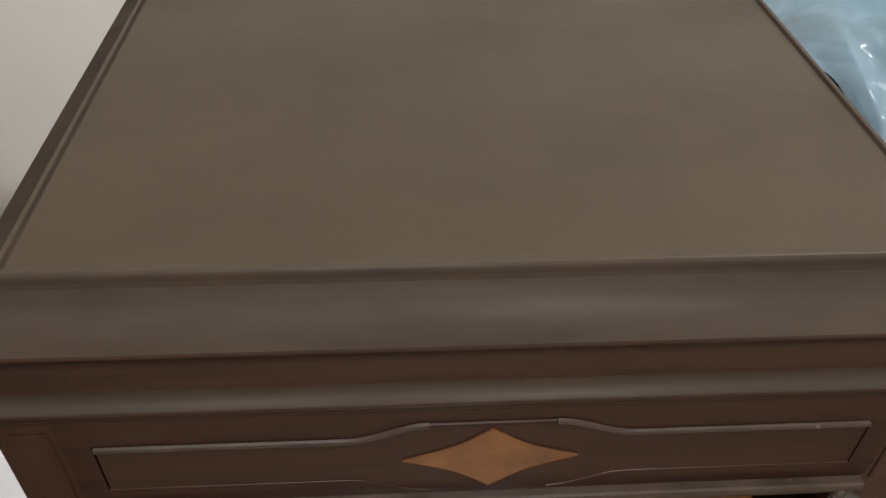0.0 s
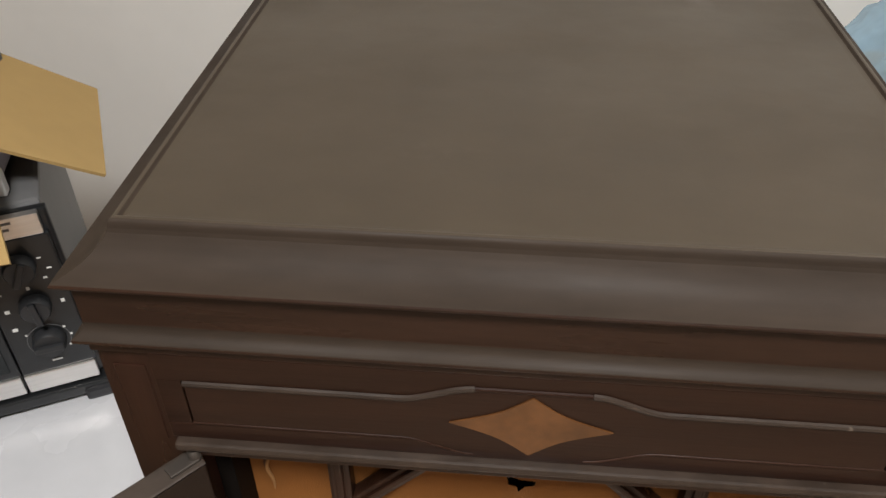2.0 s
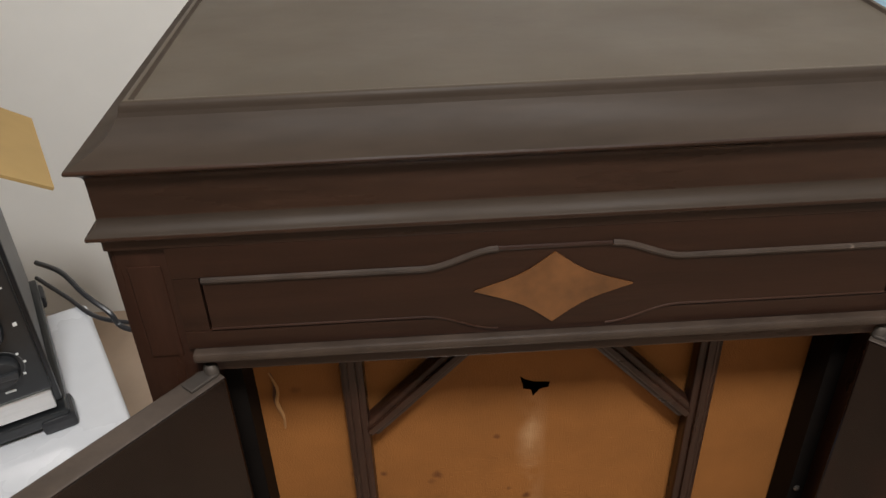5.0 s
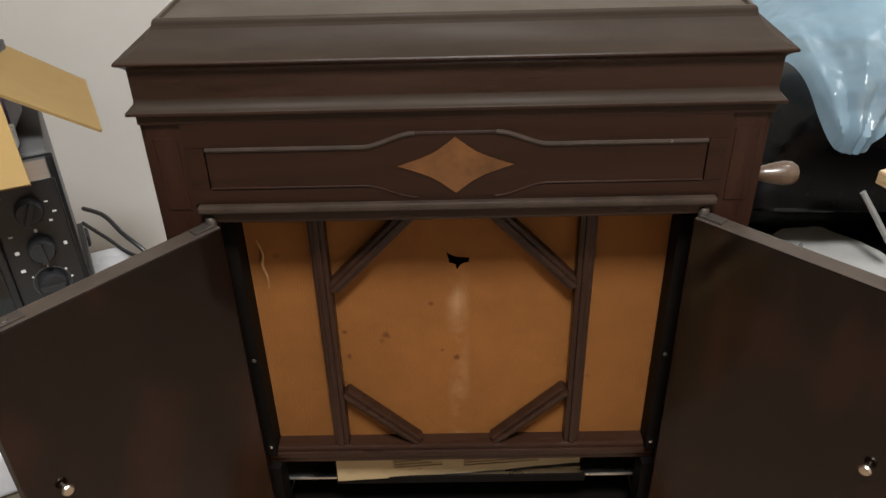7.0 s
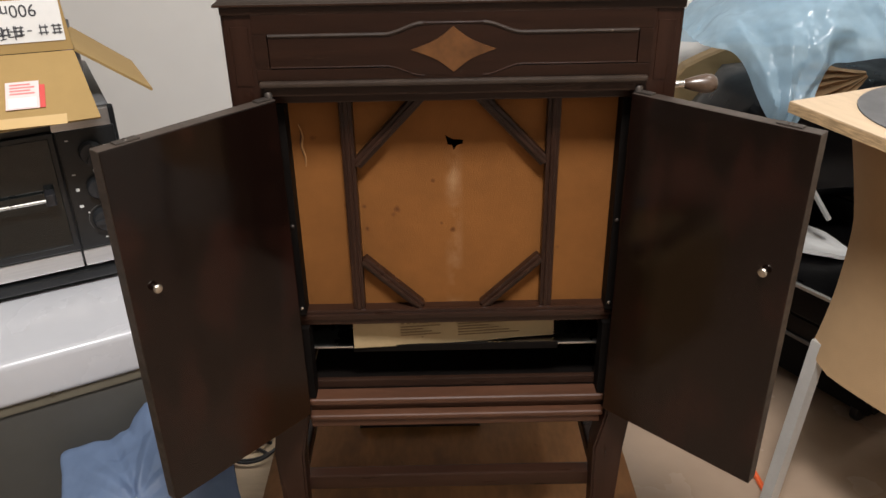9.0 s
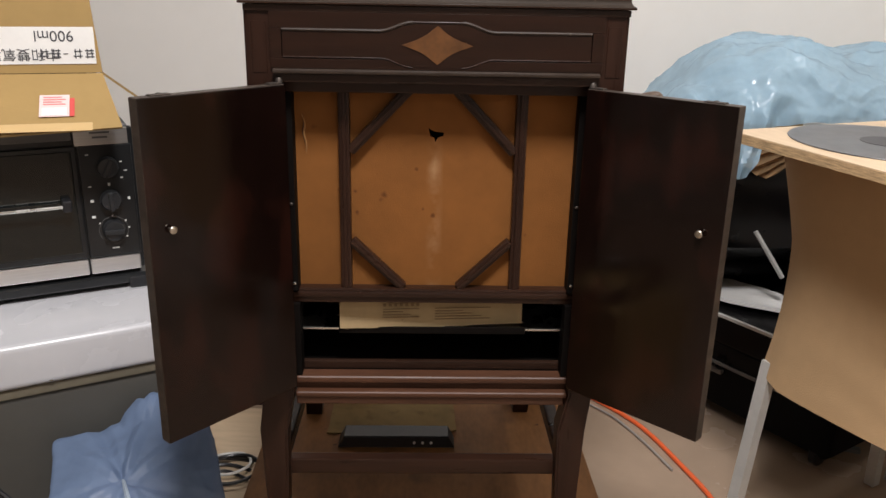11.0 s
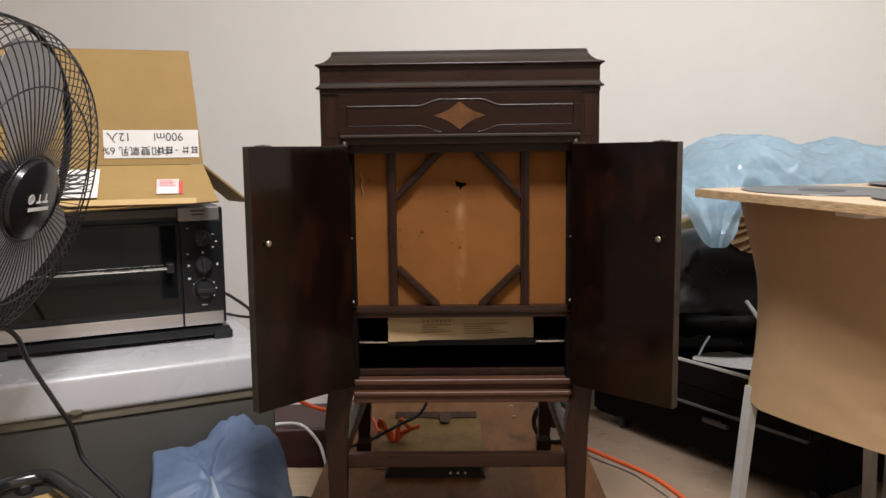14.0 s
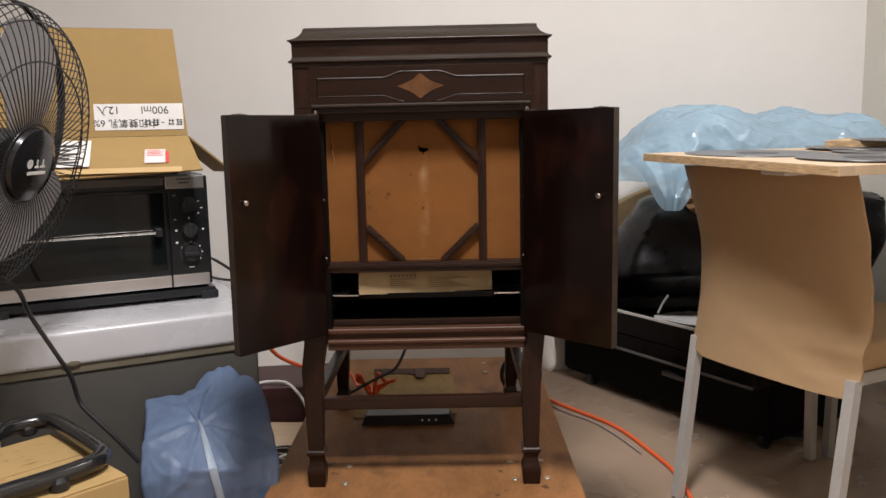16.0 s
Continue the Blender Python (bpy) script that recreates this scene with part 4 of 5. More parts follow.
LX = -0.108
part("label_sheet", box(-0.100, -0.032, 0, 0.100, 0.030, 0.0004), LABEL_WHITE, carton, "white printed label, upside down", m=on_panel(LX, 0.142) @ pose(0, 0, 0.0))
UPS = pose(0, 0, 0.0009, 0, 0, 180)
text_mesh("label_text", "900ml", 0.0255, INK, carton, on_panel(LX, 0.142) @ pose(0.036, 0.0155, 0) @ UPS)
text_mesh("label_text", "12\u5165", 0.0255, INK, carton, on_panel(LX, 0.142) @ pose(-0.068, 0.0155, 0) @ UPS)
text_mesh("label_text", "\u4e2d\u548c\u96d9\u6c27\u4e73 6%", 0.0225, INK, carton, on_panel(LX, 0.142) @ pose(-0.030, -0.0150, 0) @ UPS)
for i, (tall, cross) in enumerate(((0.0155, 3), (0.0160, 2), (0.0020, 0), (0.0160, 3), (0.0155, 2))):
    cell = on_panel(LX, 0.142) @ pose(0.0905 - 0.0190 * i + (0.004 if i > 2 else 0), -0.0150, 0.0008)
    if not cross:
        part("print_bar", box(-0.0035, -0.0008, 0, 0.0035, 0.0008, 0.0004), INK, carton, m=cell)
        continue
    for k in range(cross):
        zz = -tall / 2 + tall * (k + 0.5) / cross
        part("print_bar", box(-0.0072 + 0.002 * (k % 2), zz - 0.0010, 0, 0.0072, zz + 0.0010, 0.0004), INK, carton, m=cell)
    for xx in (-0.0035, 0.0038):
        part("print_bar", box(xx - 0.0009, -tall / 2, 0.0001, xx + 0.0009, tall / 2, 0.0005), INK, carton, m=cell)


def on_flap(x, u, lift=0.0012):
    return pose(x, -0.001 - 0.112 * u, 0.094 - 0.085 * u) @ pose(0, 0, 0, 37.2, 0, 0) @ pose(0, 0, lift + 0.004)


part("sticker", box(-0.026, -0.026, 0, 0.020, 0.024, 0.0005), LABEL_PINK, carton, "pink and white sticker", m=on_flap(-0.072, 0.58))
part("sticker", box(-0.022, -0.024, 0, 0.016, -0.006, 0.0004), LABEL_WHITE, carton, m=on_flap(-0.072, 0.58, 0.0020))
part("sticker", box(0.0205, -0.026, 0, 0.028, 0.016, 0.0006), RED, carton, m=on_flap(-0.072, 0.58, 0.0012))
for i in range(4):
    part("print_bar", box(-0.020, 0.0005 + 0.0055 * i, 0, 0.014 - 0.006 * (i % 2), 0.0030 + 0.0055 * i, 0.0004), PRINT_PINK, carton, m=on_flap(-0.072, 0.58, 0.0020))
part("label_sheet", box(-0.060, -0.050, 0, 0.055, 0.046, 0.0004), LABEL_WHITE, carton, "white shipping label", m=on_flap(-0.270, 0.46))
for i in range(5):
    part("print_bar", box(-0.045, -0.038 + 0.015 * i, 0, 0.030 - 0.018 * (i % 2), -0.031 + 0.015 * i, 0.0004), INK, carton, m=on_flap(-0.270, 0.46, 0.0020))
part("tape", box(-0.33, -0.010, 0, 0.004, 0.008, 0.0004), mat("clear_tape", (0.60, 0.42, 0.20), 0.12, coat=0.6), carton, "glossy strip of tape", m=on_flap(-0.02, 0.93))

# cables behind the oven
tagged(part("power_cable", tube([(-0.700, 0.740, 0.520), (-0.640, 0.690, 0.532), (-0.590, 0.640, 0.522), (-0.552, 0.620, 0.500), (-0.540, 0.615, 0.4785), (-0.505, 0.600, 0.4775), (-0.440, 0.590, 0.4775)], 0.0042, 8, smooth_steps=6), WIRE_BLACK, smooth=True), "black power cable looped behind the oven", "cable")
tagged(part("power_cable", tube([(-0.720, 0.760, 0.477), (-0.650, 0.700, 0.477), (-0.580, 0.640, 0.477), (-0.500, 0.620, 0.477), (-0.440, 0.630, 0.477)], 0.0036, 8, smooth_steps=6), WIRE_BLACK, smooth=True), "black power cable lying behind the oven", "cable")

# ---- fan on a carton ----
fbox = thing("cardboard_box", "worn brown cardboard box on the floor under the fan", "box", pose(-0.738, -0.280, 0, 0, 0, 48))
part("box_body", box(-0.165, -0.155, 0.0, 0.165, 0.155, 0.296, 0.003), BOX_CARTON, fbox)
part("box_flap", box(-0.163, 0.002, 0.2962, 0.163, 0.153, 0.3000, 0.001), BOX_CARTON, fbox)
part("box_flap", box(-0.163, -0.153, 0.2962, 0.163, -0.002, 0.3000, 0.001), BOX_CARTON, fbox)

FX, FY, FZ, FR = -0.733, -0.197, 0.856, 0.277
fan = thing("floor_fan", "black pedestal fan with wire guard standing on a cardboard box", "fan", pose(0, 0, 0))
ring = [(-0.822, -0.150), (-0.818, -0.100), (-0.800, -0.070), (-0.757, -0.046), (-0.712, -0.078), (-0.590, -0.198), (-0.572, -0.230), (-0.572, -0.262), (-0.610, -0.316), (-0.665, -0.374), (-0.730, -0.440), (-0.780, -0.440), (-0.815, -0.360), (-0.818, -0.240)]
base = part("base_tube", tube([(x, y, 0.322) for x, y in ring], 0.0155, 12, closed=True, smooth_steps=5), BLACK_TUBE, fan, "glossy bent tube base", smooth=True)
for x, y in ((-0.604, -0.318), (-0.790, -0.062), (-0.822, -0.300), (-0.705, -0.424)):
    part("rubber_foot", lathe([(0.015, 0.3005), (0.017, 0.304), (0.017, 0.316), (0.012, 0.324)], 14, pose(x, y, 0)), BLACK_PLASTIC, base)
part("pole", tube([(-0.812, -0.205, 0.324), (-0.814, -0.200, 0.42), (-0.814, -0.192, 0.70), (-0.811, -0.190, 0.80)], 0.0160, 14, smooth_steps=4), BLACK_TUBE, fan, smooth=True)
HEAD = pose(FX, FY, FZ) @ pose(0, 0, 0, 0, 107, -4) @ Matrix.Scale(0.94, 4)
# head's local z is the way that the fan faces
part("motor", lathe([(0.03, -0.21), (0.062, -0.20), (0.070, -0.175), (0.070, -0.135), (0.055, -0.12), (0.020, -0.118), (0.018, -0.02)], 28), BLACK_PLASTIC, fan, smooth=True, m=HEAD)
part("hub_cap", lathe([(0.067, 0.070), (0.069, 0.075), (0.066, 0.085), (0.045, 0.0915), (0.004, 0.093)], 40), BLACK_TUBE, fan, "glossy black hub cap with a white mark", smooth=True, m=HEAD)


RIM_Z = -0.026


def guard_profile(u):
    """Radius and height of the front guard from the hub (u = 0) over the shoulder to the rim (u = 1)."""
    a = u * math.pi / 2
    return 0.069 + (FR - 0.069) * math.sin(a) ** 0.85, RIM_Z + 0.102 * math.cos(a) ** 0.55 if u < 1 else RIM_Z


front, back = [], []
for k in range(15):
    u = 1 - (1 - k / 14) ** 1.35
    r, z = guard_profile(u)
    tw = 0.10 * (1 - k / 14)
    front.append((r * math.cos(tw), r * math.sin(tw), z))
for k in range(9):
    back.append((0.055 + (FR - 0.055) * k / 8, 0, -0.125 + (0.125 + RIM_Z - 0.012) * (k / 8) ** 3))
wire = part("front_wire", tube(front, 0.0011, 4), WIRE_BLACK, fan, m=HEAD)
rear_wire = part("rear_wire", tube(back, 0.0010, 4), WIRE_BLACK, fan, m=HEAD)
for first, count in ((wire, 88), (rear_wire, 72)):
    for i in range(1, count):
        w = new(first.name, first.data)
        w.parent = fan
        w.matrix_basis = HEAD @ pose(0, 0, 0, 0, 0, 360 * i / count)


def on_guard(u, thick):
    return (*guard_profile(u), thick)


for rr, zz, th in (*[on_guard(u, 0.0016) for u in (0.34, 0.66, 0.86)], (FR, RIM_Z, 0.0028), (FR, RIM_Z - 0.012, 0.0028), (0.074, 0.075, 0.0022), (0.225, -0.100, 0.0014), (0.17, -0.115, 0.0014), (0.11, -0.122, 0.0014)):
    part("guard_ring", tube([(rr * math.cos(6.28319 * k / 64), rr * math.sin(6.28319 * k / 64), zz) for k in range(64)], th, 6, closed=True), WIRE_BLACK, fan, m=HEAD)
part("rim_band", lathe([(FR + 0.001, RIM_Z - 0.014), (FR + 0.0025, RIM_Z - 0.009), (FR + 0.0025, RIM_Z - 0.003), (FR + 0.001, RIM_Z + 0.002), (FR - 0.001, RIM_Z - 0.006)], 64, caps=False), BLACK_PLASTIC, fan, m=HEAD)
for b in range(3):
    bm = bmesh.new()
    a0 = radians(20 + 120 * b)
    grid = []
    for i in range(9):
        u = i / 8
        r = 0.045 + 0.205 * u
        half = radians(18 + 30 * math.sin(math.pi * min(1, u * 0.75 + 0.12)))
        row = []
        for k in range(9):
            v = k / 8 * 2 - 1
            ang = a0 + half * v + 0.35 * u
            row.append(bm.verts.new((r * math.cos(ang), r * math.sin(ang), 0.018 * v + 0.006 * (1 - v * v))))
        grid.append(row)
    for i in range(8):
        for k in range(8):
            bm.faces.new((grid[i][k], grid[i][k + 1], grid[i + 1][k + 1], grid[i + 1][k]))
    e = bmesh.ops.extrude_face_region(bm, geom=bm.faces[:])
    bmesh.ops.translate(bm, verts=[v for v in e["geom"] if isinstance(v, bmesh.types.BMVert)], vec=(0, 0, 0.002))
    part("blade", bm, BLADE, fan, smooth=True, m=HEAD)
part("blade_hub", lathe([(0.048, -0.022), (0.050, -0.015), (0.050, 0.026), (0.040, 0.036), (0.004, 0.038)], 28), BLACK_PLASTIC, fan, smooth=True, m=HEAD)
FACE = HEAD @ pose(0, 0, 0.0932, 0, 0, 90)
part("hub_mark", lathe([(0.0085, 0), (0.0085, 0.0006), (0.0055, 0.0006), (0.0055, 0)], 20), MARK_WHITE, fan, m=FACE @ pose(-0.026, 0.006, 0))
for mx, mw in ((-0.004, 0.013), (0.014, 0.015)):
    part("hub_mark", box(mx - mw / 2, -0.002, 0, mx + mw / 2, 0.002, 0.0006), MARK_WHITE, fan, m=FACE)
    part("hub_mark", box(mx - 0.0016, 0.0022, 0, mx + 0.0016, 0.0135, 0.0006), MARK_WHITE, fan, m=FACE)
part("hub_mark", box(-0.030, -0.0145, 0, 0.026, -0.0085, 0.0006), MARK_WHITE, fan, m=FACE)
tagged(part("fan_cable", tube([(-0.812, -0.182, 0.665), (-0.785, -0.150, 0.640), (-0.755, -0.115, 0.602), (-0.764, -0.060, 0.538), (-0.741, -0.020, 0.450), (-0.732, 0.010, 0.397), (-0.730, 0.030, 0.342), (-0.716, 0.030, 0.316), (-0.664, 0.032, 0.258), (-0.617, 0.040, 0.196)], 0.0046, 8, smooth_steps=7), WIRE_BLACK, smooth=True), "black fan cable hanging down beside the box", "cable")

# ---- blue bag on the floor ----


BAG_MID = Vector((0.0, 0.0, 0.15))
BAG_KNOT = Vector((-0.018, -0.040, 0.286))


def bag_planes():
    """Flat panels of the stuffed bag: a boxy load whose top slopes down to the front, trimmed by many small facets."""
    corners = [(-0.140, 0.112, 0.300), (0.060, 0.122, 0.322), (0.134, 0.108, 0.334), (0.158, -0.010, 0.285), (-0.148, -0.070, 0.272),
               (0.060, -0.158, 0.205), (-0.060, -0.160, 0.222), (0.160, -0.112, 0.212), (-0.156, -0.132, 0.192)]
    corners += [(sx * 0.146, sy * 0.132, 0.10) for sx in (-1, 1) for sy in (-1, 1)] + [(sx * 0.120, sy * 0.115, 0.0) for sx in (-1, 1) for sy in (-1, 1)]
    hull = bmesh.new()
    for q in corners:
        hull.verts.new(q)
    bmesh.ops.convex_hull(hull, input=hull.verts[:])
    bmesh.ops.dissolve_limit(hull, angle_limit=0.03, verts=hull.verts[:], edges=hull.edges[:])
    planes = []
    for f in hull.faces:
        n = f.normal.copy()
        d = n.dot(f.verts[0].co - BAG_MID)
        planes.append((n, d) if d > 0 else (-n, -d))
    hull.free()
    rnd = random.Random(4)
    for k in range(30):
        n = Vector((rnd.gauss(0, 1), rnd.gauss(0, 1), rnd.gauss(0, 0.8))).normalized()
        planes.append((n, max(n.dot(Vector(q) - BAG_MID) for q in corners) * (0.95 + 0.06 * rnd.random())))
    return planes


BAG_PLANES = bag_planes()


def fold(p, a, b, width, depth):
    """A straight sharp fold from a to b: height of the skin at p."""
    d = b - a
    u = min(1.0, max(0.0, (p - a).dot(d) / d.length_squared))
    return depth * max(0.0, 1 - (p - (a + u * d)).length / (width * (0.35 + 0.65 * u)))


BAG_FOLDS = [((0.13, 0.05, 0.305), 0.028, 0.008), ((-0.14, 0.10, 0.295), 0.030, 0.007), ((0.04, 0.12, 0.325), 0.024, 0.010), ((-0.06, 0.12, 0.312), 0.022, -0.007),
             ((-0.13, -0.08, 0.262), 0.024, 0.007), ((0.06, -0.15, 0.210), 0.024, 0.007), ((0.15, -0.09, 0.228), 0.022, -0.006), ((-0.07, -0.15, 0.220), 0.022, -0.007)]


def bag_surface(u, lift=0.0):
    """The skin in direction u from the middle of the load, with its folds."""
    r = sum(max(0.0, n.dot(u) / d) ** 60 for n, d in BAG_PLANES) ** (-1 / 60)
    p = BAG_MID + u * r
    high = min(1.0, max(0.0, (p.z - 0.19) / 0.09))
    d = p - BAG_KNOT
    out = -0.006 * math.exp(-(d.length / 0.030) ** 2)
    for end, width, depth in BAG_FOLDS:
        out += fold(p, BAG_KNOT, Vector(end), width, depth)
    # two gathered ears of the mouth at the back
    for ex, ey, size in ((0.015, 0.118, 0.030), (0.062, 0.116, 0.034)):
        out += high * size * max(0.0, 1 - math.hypot((p.x - ex) / 0.034, (p.y - ey) / 0.045)) ** 0.8
    # upright pleats on the walls, small crumples everywhere
    wall = 1 - high
    out += 0.010 * wall * creases(Vector((p.x, p.y, p.z * 0.22)), 17, 15.0, 3)
    out += (0.7 + 0.3 * wall) * (0.0050 * creases(p, 12, 8.0, 4) + 0.010 * ridges(p, 8.0, 3) + 0.004 * ridges(p, 19.0, 8)) + 0.0010 * creases(p, 41, 34.0, 3)
    p += u * (out + lift)
    return Vector((p.x * 0.86, p.y * 0.90, max(0.001, p.z * 1.01)))


bag = thing("blue_plastic_bag", "full translucent blue plastic bag tied at the top, on the floor", "plastic bag", pose(-0.482, 0.080, 0, 0, 0, 20))
bm = bmesh.new()
bmesh.ops.create_icosphere(bm, subdivisions=7, radius=1.0)
for v in bm.verts:
    v.co = bag_surface(v.co.normalized())
part("bag_skin", bm, BLUE_BAG, bag, smooth=True)
part("load", lumpy((0.0, 0.000, 0.135), (0.088, 0.080, 0.105), 3, 0.008, 5, 3, 0.7), mat("pale_load", (0.20, 0.18, 0.22), 0.7, vary=0.5, scale=9), bag, "pale rubbish seen through the plastic")
bm = bmesh.new()
strip = []
for i in range(15):
    w = i / 14
    aim = BAG_KNOT.lerp(Vector((0.006, -0.165, 0.20)), min(1.0, w * 2)) if w < 0.5 else Vector((0.006, -0.165, 0.20)).lerp(Vector((0.046, -0.170, 0.03)), w * 2 - 1)
    half = 0.003 + 0.0065 * min(1.0, w * 2.2)
    strip.append([bm.verts.new(bag_surface((aim + Vector((k * half, 0, 0)) - BAG_MID).normalized(), 0.003 + (0.0 if k else 0.003))) for k in (-1, 0, 1)])
for a, b in zip(strip, strip[1:]):
    for k in (0, 1):
        bm.faces.new((a[k], a[k + 1], b[k + 1], b[k]))
e = bmesh.ops.extrude_face_region(bm, geom=bm.faces[:])
bmesh.ops.translate(bm, verts=[v for v in e["geom"] if isinstance(v, bmesh.types.BMVert)], vec=(0, 0.002, -0.001))
part("tie_strip", bm, TIE, bag, "pale flat tie", smooth=True)

# ---- behind and under the gramophone ----
flat = thing("flattened_paper_bag", "yellowish flattened paper sack with torn brown hem on the platform", "paper sack", pose(0, 0, 0))
bm = bmesh.new()
rows = []
for j in range(19):
    v = j / 18
    y = 0.405 + 0.350 * v
    row = []
    for i in range(25):
        u = i / 24
        x = -0.203 - 0.006 * (1 - v) + (0.252 + 0.016 * (1 - v)) * u + 0.003 * noise.noise(Vector((v * 7, u > 0.5, 3))) * (u in (0.0, 1.0))
        z = BT + 0.004 + 0.004 * noise.noise(Vector((u * 3, v * 3, 2))) + 0.016 * max(0.0, v - 0.80) / 0.20 + 0.008 * max(0.0, u - 0.85) / 0.15 * (1 - v)
        row.append(bm.verts.new((x, y + (0.010 * noise.noise(Vector((u * 14, 0, 7))) if j == 18 else 0), z)))
    rows.append(row)
for a, b in zip(rows, rows[1:]):
    for k in range(24):
        bm.faces.new((a[k], a[k + 1], b[k + 1], b[k]))
e = bmesh.ops.extrude_face_region(bm, geom=bm.faces[:])
bmesh.ops.translate(bm, verts=[v for v in e["geom"] if isinstance(v, bmesh.types.BMVert)], vec=(0, 0, -0.0025))
part("sack_sheet", bm, SACK_PAPER, flat, smooth=True)
bm = bmesh.new()
hem = []
for i in range(31):
    u = i / 30
    x = -0.185 + 0.225 * u
    drop = 0.020 + 0.006 * noise.noise(Vector((u * 11, 1, 5))) + (0.030 if 0.54 < u < 0.68 else 0.0)
    z = BT + 0.0215
    hem.append((bm.verts.new((x, 0.752 + 0.004 * noise.noise(Vector((u * 15, 2, 5))), z + 0.004)), bm.verts.new((x, 0.752 - drop, z - 0.10 * drop - 0.004))))
for (a, b), (c, d) in zip(hem, hem[1:]):
    bm.faces.new((a, c, d, b))
e = bmesh.ops.extrude_face_region(bm, geom=bm.faces[:])
bmesh.ops.translate(bm, verts=[v for v in e["geom"] if isinstance(v, bmesh.types.BMVert)], vec=(0, 0, 0.002))
part("torn_hem", bm, mat("brown_hem", (0.075, 0.036, 0.020), 0.7, vary=0.3, scale=18), flat, "torn dark brown hem")
wheel = thing("loose_wheel", "black wheel with a white hub standing behind the gramophone's leg", "wheel", pose(0.238, 0.578, BT + 0.0583, 90, 0, -6))
part("tyre", lathe([(0.046, -0.012), (0.050, -0.014), (0.058, -0.009), (0.058, 0.009), (0.050, 0.014), (0.046, 0.012)], 40, caps=False), BLACK_PLASTIC, wheel, smooth=True)
part("hub", lathe([(0.015, -0.006), (0.030, -0.009), (0.0465, -0.0118), (0.0465, 0.0118), (0.030, 0.009), (0.015, 0.006)], 36), PAPER_WHITE, wheel, "white plastic hub", smooth=True)
part("axle_cap", lathe([(0.004, -0.016), (0.014, -0.015), (0.0152, -0.010), (0.0152, 0.010), (0.014, 0.015), (0.004, 0.016)], 24), BLACK_PLASTIC, wheel, smooth=True)
wbag = thing("white_plastic_bag", "small white plastic bag standing behind the gramophone's leg", "plastic bag", pose(0.330, 0.735, 0.0))
part("bag_skin", lumpy((0, 0, BT + 0.088), (0.030, 0.028, 0.075), 9, 0.010, 9.0, 4, 0.3), PAPER_WHITE, wbag, smooth=True)
psu = thing("power_strip", "flat black power strip with three small lights, on the platform", "power strip", pose(-0.064, 0.375, BT))
part("strip_body", slab([(-0.117, 0.0), (0.117, 0.0), (0.114, 0.008), (0.104, 0.026), (-0.104, 0.026), (-0.114, 0.008)], -0.022, 0.022, 0.003), BLACK_PLASTIC, psu)
for i in range(3):
    part("stud", lathe([(0.0030, 0), (0.0030, 0.0012)], 10), MARK_WHITE, psu, m=pose(0.036 + 0.017 * i, -0.0223, 0.013, 90, 0, 0))
tagged(part("black_cable", tube([(-0.285, 0.545, BT + 0.006), (-0.235, 0.545, BT + 0.022), (-0.165, 0.550, BT + 0.058), (-0.110, 0.555, BT + 0.085), (-0.085, 0.565, BT + 0.125), (-0.066, 0.580, BT + 0.170), (-0.055, 0.600, BT + 0.20)], 0.0042, 8, smooth_steps=5), WIRE_BLACK, smooth=True), "black cable rising behind the stretcher", "cable")
pts = [(-0.205 + 0.028 * math.cos(k * 0.9) + 0.006 * k, 0.575 + 0.02 * math.sin(k * 1.3), BT + 0.006 + 0.016 * (k % 5)) for k in range(14)]
tagged(part("orange_cord", tube(pts, 0.0055, 8, smooth_steps=5), ORANGE, smooth=True), "bundled orange extension cord on the platform", "cord")
tagged(part("orange_cord", tube([(0.330, 1.02, 0.006), (0.360, 0.950, 0.006), (0.42, 0.86, 0.006), (0.525, 0.700, 0.006), (0.580, 0.520, 0.006), (0.610, 0.370, 0.006), (0.605, 0.20, 0.006), (0.56, 0.02, 0.006)], 0.0056, 8, smooth_steps=7), ORANGE, smooth=True), "orange extension cord lying on the floor", "cord")
tagged(part("grey_cord", tube([(0.335, 0.93, 0.005), (0.40, 0.83, 0.005), (0.47, 0.74, 0.005), (0.52, 0.62, 0.005), (0.555, 0.50, 0.005)], 0.003, 6, smooth_steps=6), mat("grey_cord", (0.30, 0.27, 0.24), 0.5), smooth=True), "thin grey cord lying on the floor", "cord")
tagged(part("orange_cord", tube([(-0.47, 0.62, 0.29), (-0.445, 0.66, 0.245), (-0.39, 0.70, 0.205), (-0.33, 0.72, 0.190), (-0.26, 0.70, 0.190), (-0.22, 0.62, 0.165)], 0.0056, 8, smooth_steps=6), ORANGE, smooth=True), "orange extension cord hanging behind the gramophone", "cord")
mc = thing("maroon_case", "dark maroon case lying on the floor behind the gramophone", "case", pose(-0.46, 0.885, 0, 0, 0, 6))
part("case_body", box(-0.13, -0.10, 0.0, 0.15, 0.14, 0.118, 0.012, 3), MAROON, mc)
tagged(part("white_cable", tube([(-0.56, 0.800, 0.121), (-0.52, 0.815, 0.124), (-0.46, 0.800, 0.123), (-0.41, 0.770, 0.085), (-0.385, 0.730, 0.045), (-0.370, 0.68, 0.024)], 0.0045, 8, smooth_steps=6), WHITE_CORD, smooth=True), "white cable lying over the maroon case", "cable")
plank = thing("board_offcut", "bare pale board offcut lying on the floor beside the platform", "board", pose(-0.44, 0.50, 0, 0, 0, -4))
part("board", box(-0.13, -0.20, 0.0, 0.085, 0.245, 0.018, 0.002), PALE_WOOD, plank)
